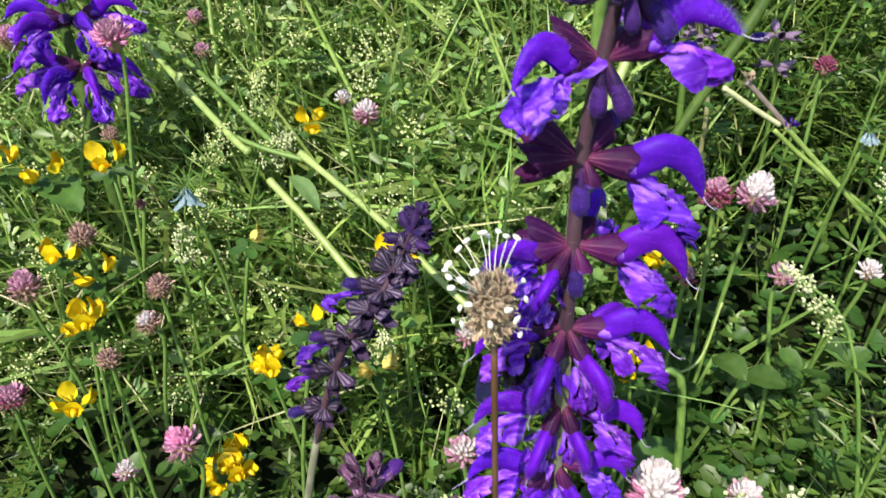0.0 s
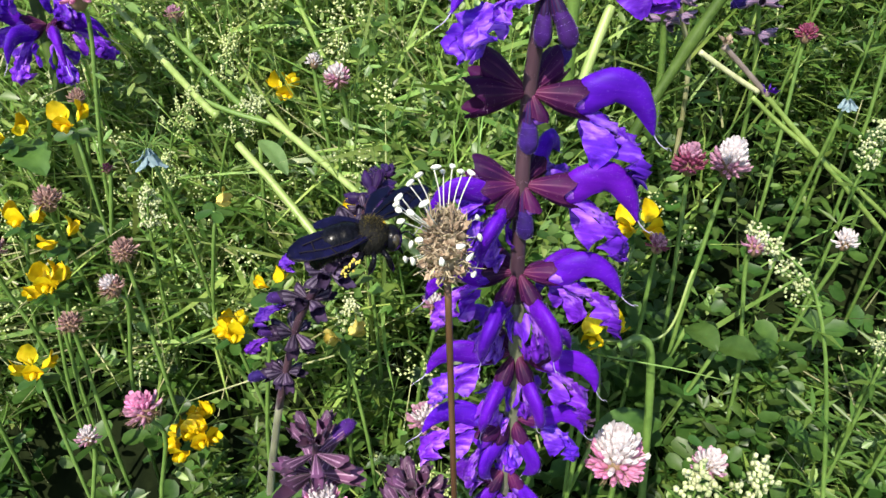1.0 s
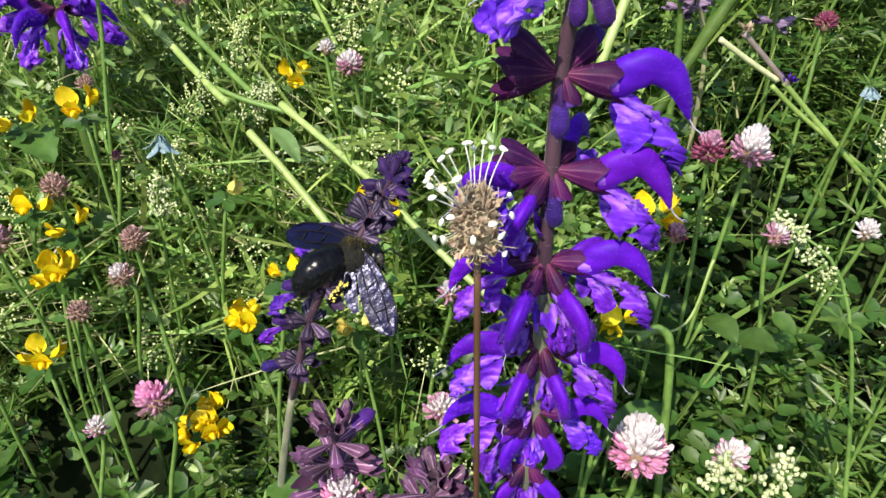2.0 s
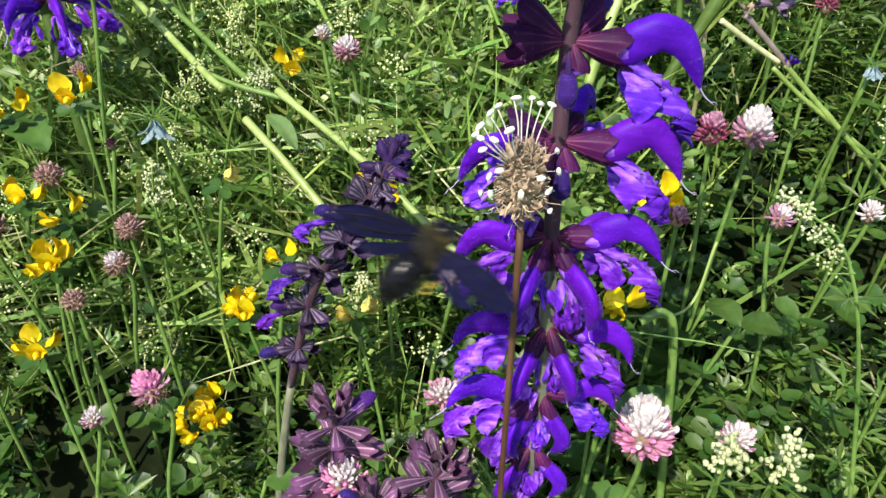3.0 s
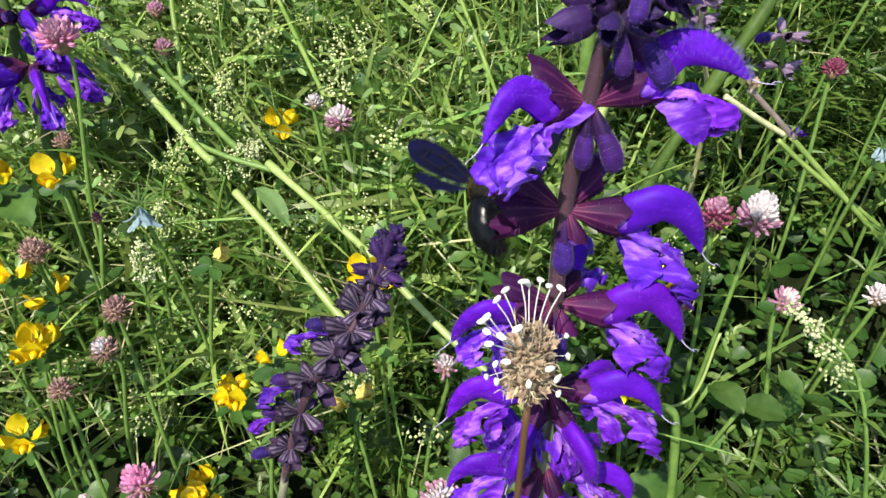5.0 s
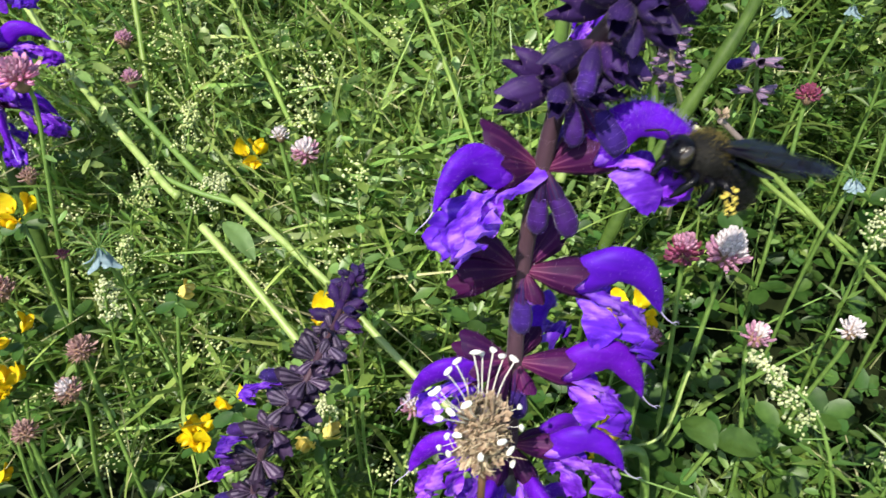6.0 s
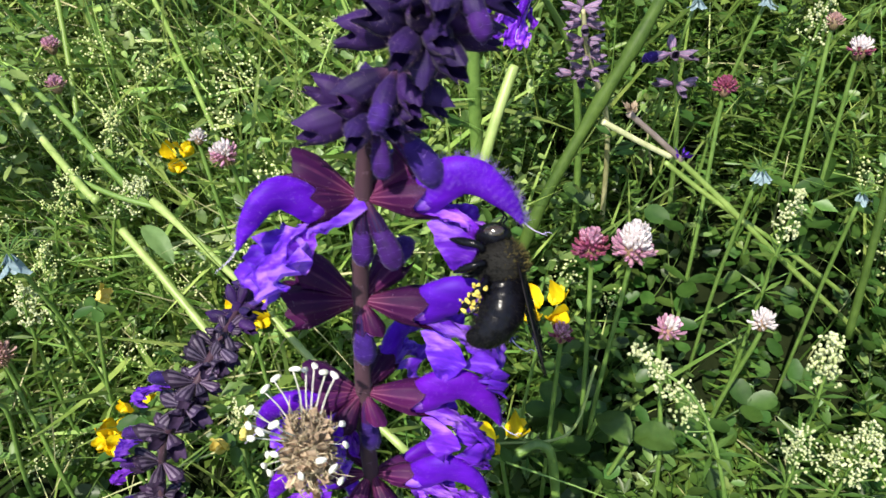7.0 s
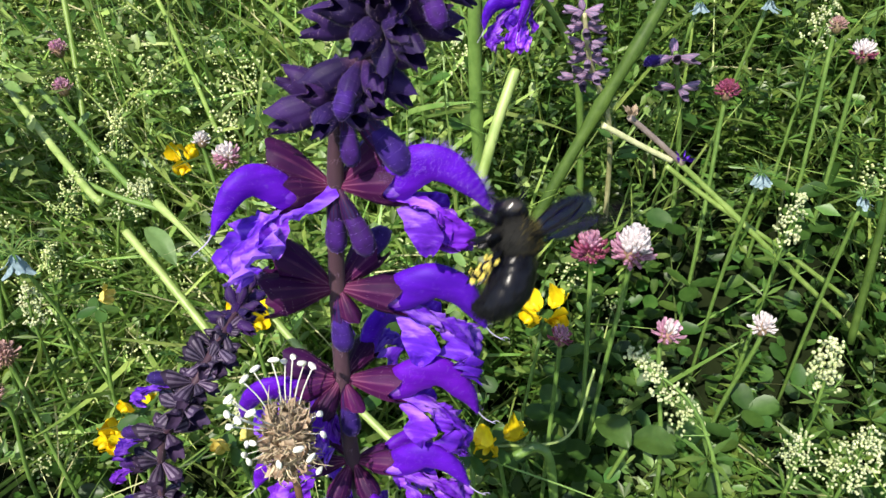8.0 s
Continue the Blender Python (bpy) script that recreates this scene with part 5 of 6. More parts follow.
panicle((-0.116, 0.258, 0.236), (0.1, 0.1, 0.9), 0.018, 0.018, 70, 0.0008, CL)
panicle((-0.112, 0.275, 0.243), (0.2, 0.1, 0.9), 0.018, 0.016, 60, 0.0007, "yellow-green bedstraw panicle of tiny buds", None, M_BUDS)
panicle((-0.091, 0.323, 0.272), (0.2, 0.2, 0.9), 0.020, 0.018, 70, 0.0008, "yellow-green bedstraw panicle of tiny buds", None, M_BUDS)
panicle((0.165, 0.200, 0.254), (0.0, 0.2, 0.9), 0.016, 0.012, 60, 0.0011, CL)
panicle((0.165, 0.172, 0.243), (0.1, 0.1, 0.9), 0.022, 0.024, 120, 0.00075, "large " + CL)
panicle((0.150, 0.176, 0.240), (0.0, 0.1, 0.9), 0.018, 0.018, 60, 0.0007, CL)
panicle((0.178, 0.160, 0.245), (0.0, 0.1, 0.9), 0.020, 0.020, 70, 0.0007, CL)
panicle((0.080, 0.136, 0.225), (0.0, 0.0, 1.0), 0.014, 0.014, 20, 0.0015, CL + " with round buds")
panicle((0.098, 0.137, 0.221), (0.1, 0.0, 1.0), 0.014, 0.016, 24, 0.0014, CL + " with round buds")
panicle((-0.002, 0.156, 0.200), (-0.8, 0.1, 0.35), 0.030, 0.009, 70, 0.0009, "yellow-green bedstraw panicle lying over", (0.03, 0.13), M_BUDS)
panicle((-0.032, 0.221, 0.212), (0.1, 0.1, 0.9), 0.012, 0.014, 45, 0.0008, CL)
panicle((-0.170, 0.330, 0.262), (0.1, 0.1, 0.9), 0.02, 0.02, 70, 0.0008, CL)
panicle((0.170, 0.255, 0.268), (0.1, 0.1, 0.9), 0.02, 0.012, 50, 0.0009, CL)
panicle((0.200, 0.330, 0.310), (0.1, 0.1, 0.9), 0.02, 0.016, 60, 0.0008, CL)


# ---- pale blue flowers with thread-like bracts ----
def blue_flower(at, size, label):
    at = Vector(at)
    base = Vector((at.x + R.uniform(-0.01, 0.01), at.y + 0.01, float(ground_z(at.x, at.y + 0.01))))
    plant = thing("love_in_a_mist", base, label, "flower", "pale blue flowers")
    top = at - base
    s = Shape()
    s.tube(curve([(0, 0, 0), (top.x * 0.3, top.y * 0.3, top.z * 0.6), top], 8), 0.0008, 6)
    part("stalk", s, plant, mats=M_STEMG)
    for j in range(6):
        a = j * 1.05 + R.uniform(0, 0.8)
        d = Vector((0.55 * math.cos(a), 0.35 * math.sin(a) - 0.5, -0.75 + 0.45 * math.sin(a)))
        part("petal", BLUEP, plant, aim(top, d, R.uniform(-40, 40), size * R.uniform(0.6, 1.05)))
    s = Shape()
    for j in range(14):
        a = j * 0.449
        v, f = leaves(np.array([top]), np.array([[math.cos(a), math.sin(a), 0.45]]), np.array([0.012 * size]), np.array([0.0009]))
        s.add([Vector(x) for x in v.reshape(-1, 3)], [tuple(int(i) for i in q) for q in f])
    part("bracts", s, plant, mats=M_VETCH)


BLUEP = petal(0.0100, 0.0026, 0.0012, M_BLUE, "petal", 8)
for p, z in (((-0.106, 0.249, 0.271), 1.0), ((0.155, 0.257, 0.289), 0.62), ((0.190, 0.251, 0.282), 0.5), ((0.150, 0.335, 0.318), 0.6), ((0.176, 0.330, 0.320), 0.6)):
    blue_flower(p, z, "pale blue ragged flower among thread-like bracts")


# ---- cut and leaning stems ----
def straw(path, r, label, m, name="cut_stem", knots=()):
    base = Vector(path[0])
    ob = thing(name, base, label, "stem", "stems lying in the meadow")
    s = Shape()
    c = curve([Vector(p) - base for p in path], 30)
    rr = [r * (1 + 0.34 * max([math.exp(-((i / 29 - k) * 34) ** 2) for k in knots] or [0]) + 0.04 * noise.noise((i * 0.6, r * 900, 0))) for i in range(30)]
    s.tube(c, rr, 12)
    part("stem", s, ob, mats=m)
    return ob


straw([(-0.178, 0.393, 0.302), (-0.142, 0.347, 0.283), (-0.100, 0.299, 0.266), (-0.090, 0.290, 0.262)], 0.0016, "pale yellow-green cut stem lying across the grass", M_STRAW, knots=(0.95,))
straw([(-0.100, 0.302, 0.264), (-0.085, 0.294, 0.262), (-0.066, 0.287, 0.260)], 0.0011, "thin green stem lying between cut stems", M_STEMG)
straw([(-0.068, 0.288, 0.263), (-0.030, 0.252, 0.250), (-0.002, 0.224, 0.236), (0.030, 0.195, 0.222)], 0.0014, "pale yellow cut stem lying across the grass", M_STRAW, knots=(0.02,))
straw([(-0.082, 0.284, 0.252), (-0.064, 0.266, 0.242), (-0.047, 0.249, 0.230), (-0.036, 0.238, 0.222)], 0.0017, "short green-yellow cut stem end", M_STRAW)
straw([(-0.134, 0.354, 0.281), (-0.110, 0.330, 0.272), (-0.086, 0.305, 0.262), (-0.070, 0.290, 0.258)], 0.0014, "thin green stem lying beside a cut stem", M_STEMG)
straw([(0.1035, 0.278, 0.2975), (0.1180, 0.2795, 0.2878), (0.1318, 0.281, 0.2792)], 0.0011, "bleached cut stem end", M_STRAWPALE)
node = straw([(0.1135, 0.2815, 0.2985), (0.1250, 0.2815, 0.2880), (0.1362, 0.281, 0.2775)], 0.0011, "brownish mauve cut stem with a withered node", M_HUSK, knots=(0.03, 0.97))
for at, m, n, name, label in (((0.0005, 0.0, 0.0008), M_PDRY, 9, "husk", "withered brown husk"), ((0.0222, -0.0005, -0.0195), M_LIPDARK, 6, "petal", "withered lilac petal")):
    for k in range(n):
        a = k * 2.4
        part(name, bract_mesh(60 + k, m), node, aim(Vector(at) + Vector((math.cos(a), math.sin(a), 0.4)) * 0.0008, (math.cos(a), math.sin(a) - 0.3, R.uniform(0.2, 1.2)), R.uniform(-60, 60), R.uniform(0.9, 1.6)), label)
straw([(0.1345, 0.281, 0.2785), (0.150, 0.279, 0.2640), (0.1823, 0.270, 0.2342), (0.2294, 0.270, 0.1880)], 0.0011, "green cut stem lying over the clover", M_STRAWG, knots=(0.42,))
straw([(0.1300, 0.281, 0.2770), (0.1420, 0.280, 0.2670), (0.1560, 0.277, 0.2570), (0.1800, 0.274, 0.2400), (0.2150, 0.272, 0.2120)], 0.0010, "thin yellow-green cut stem", M_STRAWG)
straw([(0.142, 0.330, 0.344), (0.122, 0.304, 0.322), (0.102, 0.292, 0.290), (0.084, 0.281, 0.258), (0.07, 0.272, 0.22)], 0.0023, "thick dark green leaning stem with knots", M_STEMD, "leaning_stem", (0.30, 0.46, 0.8))
straw([(0.076, 0.318, 0.300), (0.068, 0.306, 0.283), (0.061, 0.296, 0.262)], 0.0022, "pale green cut stem end", M_STRAW)
straw([(0.060, 0.318, 0.345), (0.060, 0.318, 0.30), (0.062, 0.316, 0.25)], 0.0028, "thick upright green stem behind the sage", M_STEMG, "leaning_stem")
straw([(0.066, 0.190, 0.226), (0.074, 0.191, 0.229), (0.079, 0.188, 0.215), (0.084, 0.172, 0.14), (0.087, 0.168, 0.092)], 0.0016, "thick green stem in the shade", M_STEMG, "leaning_stem")
straw([(-0.105, 0.420, 0.335), (-0.075, 0.372, 0.305), (-0.045, 0.315, 0.272)], 0.0010, "long thin green grass stalk", M_GRASS, "leaning_stem")
straw([(-0.012, 0.420, 0.335), (0.012, 0.35, 0.300), (0.030, 0.29, 0.270)], 0.0008, "long thin green grass stalk", M_GRASS, "leaning_stem")
straw([(-0.125, 0.400, 0.340), (-0.118, 0.365, 0.290), (-0.112, 0.33, 0.250)], 0.0012, "long thin green grass stalk", M_GRASS, "leaning_stem")
straw([(0.222, 0.300, 0.325), (0.205, 0.262, 0.285), (0.200, 0.24, 0.22)], 0.0015, "green upright stem at the meadow's edge", M_STEMD, "leaning_stem")
straw([(0.094, 0.21, 0.245), (0.085, 0.20, 0.222), (0.060, 0.197, 0.222)], 0.0005, "thin arched pale stalk", M_STRAW, "leaning_stem")


# ---- broad leaves ----
def broad_leaf(at, way, length, wide, m, label, lobes=0):
    base = Vector(at)
    ob = thing("leaf", base, label, "leaf", "broad leaves low in the meadow")
    x = Vector(way).normalized()
    y = Vector((0, 0, 1)).cross(x).normalized()
    z = x.cross(y)
    rows = []
    for i in range(13):
        t = i / 12
        w = wide * 0.5 * math.sin(math.pi * (0.06 + 0.94 * t)) ** 0.7 * (1 + 0.14 * math.sin(t * lobes * 6.28))
        c = x * length * t + z * length * 0.10 * math.sin(math.pi * t) - Vector((0, 0, 1)) * length * 0.12 * t * t
        rows.append([c + y * w * u + z * (w * 0.25 * abs(u) + 0.0006 * noise.noise((i * 0.8, u * 3, length * 99))) for u in (-1, -0.66, -0.33, 0, 0.33, 0.66, 1)])
    s = Shape()
    s.sheet(rows)
    s.sheet([[q - z * 0.0002 for q in r[::-1]] for r in rows])
    part("blade", s, ob, mats=m)
    s = Shape()
    foot = Vector((-x.x * 0.02, -x.y * 0.02, float(ground_z(base.x, base.y)) - base.z))
    s.tube(curve([foot, foot * 0.4, (0, 0, 0)], 6), 0.0009, 5)
    part("leafstalk", s, ob, mats=M_STEMG)


broad_leaf((-0.072, 0.282, 0.255), (0.55, -0.6, -0.25), 0.020, 0.008, M_LEAFP, "pale green lance-shaped leaf among the grass")
broad_leaf((-0.187, 0.300, 0.240), (0.5, -0.5, 0.1), 0.034, 0.018, M_LEAFD, "dark green scalloped sage leaf", 7)
broad_leaf((0.062, 0.184, 0.180), (0.7, 0.2, 0.15), 0.030, 0.016, M_LEAFD, "dark green broad leaf in the shade")
broad_leaf((0.052, 0.170, 0.160), (0.5, -0.6, 0.0), 0.030, 0.016, M_LEAFD, "dark green scalloped sage leaf", 7)
broad_leaf((-0.070, 0.180, 0.150), (0.8, -0.1, 0.1), 0.026, 0.012, M_LEAFD, "toothed green leaf beside yellow flowers", 9)
broad_leaf((0.100, 0.215, 0.212), (0.4, -0.7, 0.1), 0.016, 0.012, M_CLOVER, "round green leaf below a clover")
broad_leaf((0.112, 0.210, 0.205), (0.8, -0.3, 0.1), 0.016, 0.013, M_CLOVER, "round green leaf below a clover")
broad_leaf((-0.020, 0.160, 0.150), (-0.6, -0.4, 0.1), 0.040, 0.022, M_LEAFD, "dark green sage leaf near the ground", 7)


# ---- bee ----
def bee_wing(side, mm=0.001):
    """A smoky blue wing along y: a large fore wing with a small hind wing behind it."""
    s = Shape()
    out = [(0.0, 1.0), (3, 2.0), (7, 2.7), (11, 2.8), (15, 2.3), (17.6, 1.2), (18.6, -0.2)]
    back = [(0.0, -0.6), (3, -1.9), (7, -3.0), (11, -3.8), (15, -3.7), (17.6, -2.2), (18.6, -0.6)]
    rows = []
    for (a, f), (_, b) in zip(out, back):
        row = []
        for k in range(8):
            x = f + (b - f) * k / 7
            row.append(Vector((x * mm, side * a * mm, (0.25 * math.sin(k * 2.1 + a) - 0.02 * a) * mm * 0.5)))
        rows.append(row)
    s.sheet(rows)
    hind = []
    for a, f, b in ((0.3, -1.0, -2.0), (3, -2.2, -4.4), (6, -3.2, -6.2), (9, -4.0, -6.6), (11.4, -4.8, -6.0)):
        hind.append([Vector(((f + (b - f) * k / 4) * mm, side * a * mm, (-0.35 + 0.12 * math.sin(k * 2 + a)) * mm)) for k in range(5)])
    s.sheet(hind)
    for line in ([(0.9, 0), (2.4, 6), (2.7, 11), (2.2, 15), (0.4, 18.4)], [(0.4, 0), (0.9, 6), (0.8, 11), (-0.2, 16)], [(-0.2, 0), (-1.4, 6), (-2.0, 11), (-1.6, 15)],
                 [(2.6, 9), (0.8, 10)], [(0.9, 7), (-1.5, 8)], [(0.6, 13), (-1.9, 13)]):
        s.tube([Vector((x * mm, side * y * mm, 0.10 * mm)) for x, y in line], 0.13 * mm, 4, 1)
    return s


def build_bee(mm=0.00088):
    bee = thing("carpenter_bee", (0, 0, 0), "large black carpenter bee dusted with yellow pollen, dark blue wings", "bee")
    rnd = random.Random(8)
    s = Shape()
    s.ball((0, 0, 0), (4.8 * mm, 4.6 * mm, 4.4 * mm), 10, 14)
    pts = [Vector(p) for p in s.v]
    for _ in range(2200):
        p = rnd.choice(pts) + Vector([rnd.gauss(0, 0.5) * mm for _ in range(3)])
        d = (p.normalized() + Vector([rnd.gauss(0, 0.3) for _ in range(3)])).normalized()
        p = p.normalized() * 4.4 * mm
        e = d.cross(Vector((rnd.random(), rnd.random(), 1))).normalized() * 0.06 * mm
        s.add([p - e, p + e, p + d * rnd.uniform(0.8, 1.6) * mm], [(0, 1, 2)], 1 if p.z > 0.6 * mm and rnd.random() < 0.65 else 0)
    part("thorax", s, bee, label="furry thorax dusted with yellow pollen", mats=[M_BEEFUR, M_DUST])
    s = Shape()
    c = curve([(-2.4 * mm, 0, -0.3 * mm), (-5.2 * mm, 0, -0.2 * mm), (-9.2 * mm, 0, -1.6 * mm), (-11.8 * mm, 0, -4.6 * mm), (-12.2 * mm, 0, -8.0 * mm)], 31)
    rr = []
    for i in range(31):
        t = i / 30
        r = 4.15 * mm * max(0.08, math.sin(math.pi * (0.22 + 0.76 * t))) ** 0.62
        rr.append(r * (0.96 + 0.05 * ((i % 5) / 4) ** 0.7))
    s.tube(c, rr, 18)
    for _ in range(1500):
        i = rnd.randrange(2, 30)
        a = rnd.uniform(0, 6.28)
        ax = (c[i + 1] - c[i - 1]).normalized()
        o = Vector((0, 1, 0)) * math.cos(a) + ax.cross(Vector((0, 1, 0))) * math.sin(a)
        d = (o + ax * 0.9).normalized()
        p = c[i] + o * rr[i]
        e = d.cross(Vector((rnd.random(), rnd.random(), 1))).normalized() * 0.05 * mm
        s.add([p - e, p + e, p + d * rnd.uniform(0.5, 1.3) * mm], [(0, 1, 2)], 1)
    part("abdomen", s, bee, label="glossy black banded abdomen", mats=[M_BEE, M_BEEFUR])
    head = Shape()
    head.ball((5.2 * mm, 0, -0.8 * mm), (2.7 * mm, 3.6 * mm, 3.4 * mm), 8, 12)
    head.tube(curve([(6.6 * mm, 0, -2.6 * mm), (7.6 * mm, 0, -4.0 * mm), (8.4 * mm, 0, -5.4 * mm)], 5), [0.9 * mm, 0.7 * mm, 0.5 * mm, 0.35 * mm, 0.2 * mm], 6)
    hd = part("head", head, bee, mats=M_BEE)
    for sd in (1, -1):
        e = Shape()
        e.ball((5.6 * mm, sd * 2.7 * mm, -0.4 * mm), (1.3 * mm, 0.9 * mm, 2.0 * mm), 7, 9)
        part("eye", e, hd, mats=M_EYE)
        a = Shape()
        a.tube(curve([(7.0 * mm, sd * 1.0 * mm, 0.4 * mm), (8.4 * mm, sd * 1.8 * mm, 1.8 * mm), (9.6 * mm, sd * 3.0 * mm, 1.2 * mm), (11.0 * mm, sd * 4.0 * mm, 0.2 * mm)], 9), 0.22 * mm, 5)
        part("antenna", a, hd, mats=M_BEE)
        for k, (x, reach, backward) in enumerate(((2.4, 5.0, 3.0), (0.3, 5.6, -1.0), (-2.0, 6.0, -6.0))):
            g = Shape()
            hip = Vector((x * mm, sd * 2.4 * mm, -2.6 * mm))
            knee = Vector(((x + backward * 0.3) * mm, sd * reach * mm, -3.0 * mm))
            foot = Vector(((x + backward * 0.8) * mm, sd * (reach - 0.8) * mm, -6.6 * mm))
            toe = foot + Vector((0.4 * backward * mm * 0.5, -sd * 0.6 * mm, -1.6 * mm))
            g.tube(curve([hip, knee, foot, toe], 10), [0.7 * mm, 0.75 * mm, 0.7 * mm, 0.6 * mm, 0.75 * mm, 0.8 * mm, 0.7 * mm, 0.4 * mm, 0.3 * mm, 0.15 * mm], 7)
            leg = part("leg", g, bee, mats=M_BEE)
            if k == 2:
                q = Shape()
                for j in range(70):
                    t = rnd.random()
                    p = knee + (foot - knee) * t + Vector([rnd.gauss(0, 0.5) * mm for _ in range(3)])
                    q.ball(p, rnd.uniform(0.22, 0.45) * mm, 4, 6)
                part("pollen_load", q, leg, label="yellow pollen on the hind leg", mats=M_POLLEN)
    wings = [part("wing", bee_wing(sd), bee, Matrix.Translation((0.6 * mm, sd * 2.4 * mm, 3.0 * mm)), "smoky blue-black iridescent wing", [M_WING, M_VEIN]) for sd in (1, -1)]
    return bee, wings


carpenter_bee, bee_wings = build_bee()


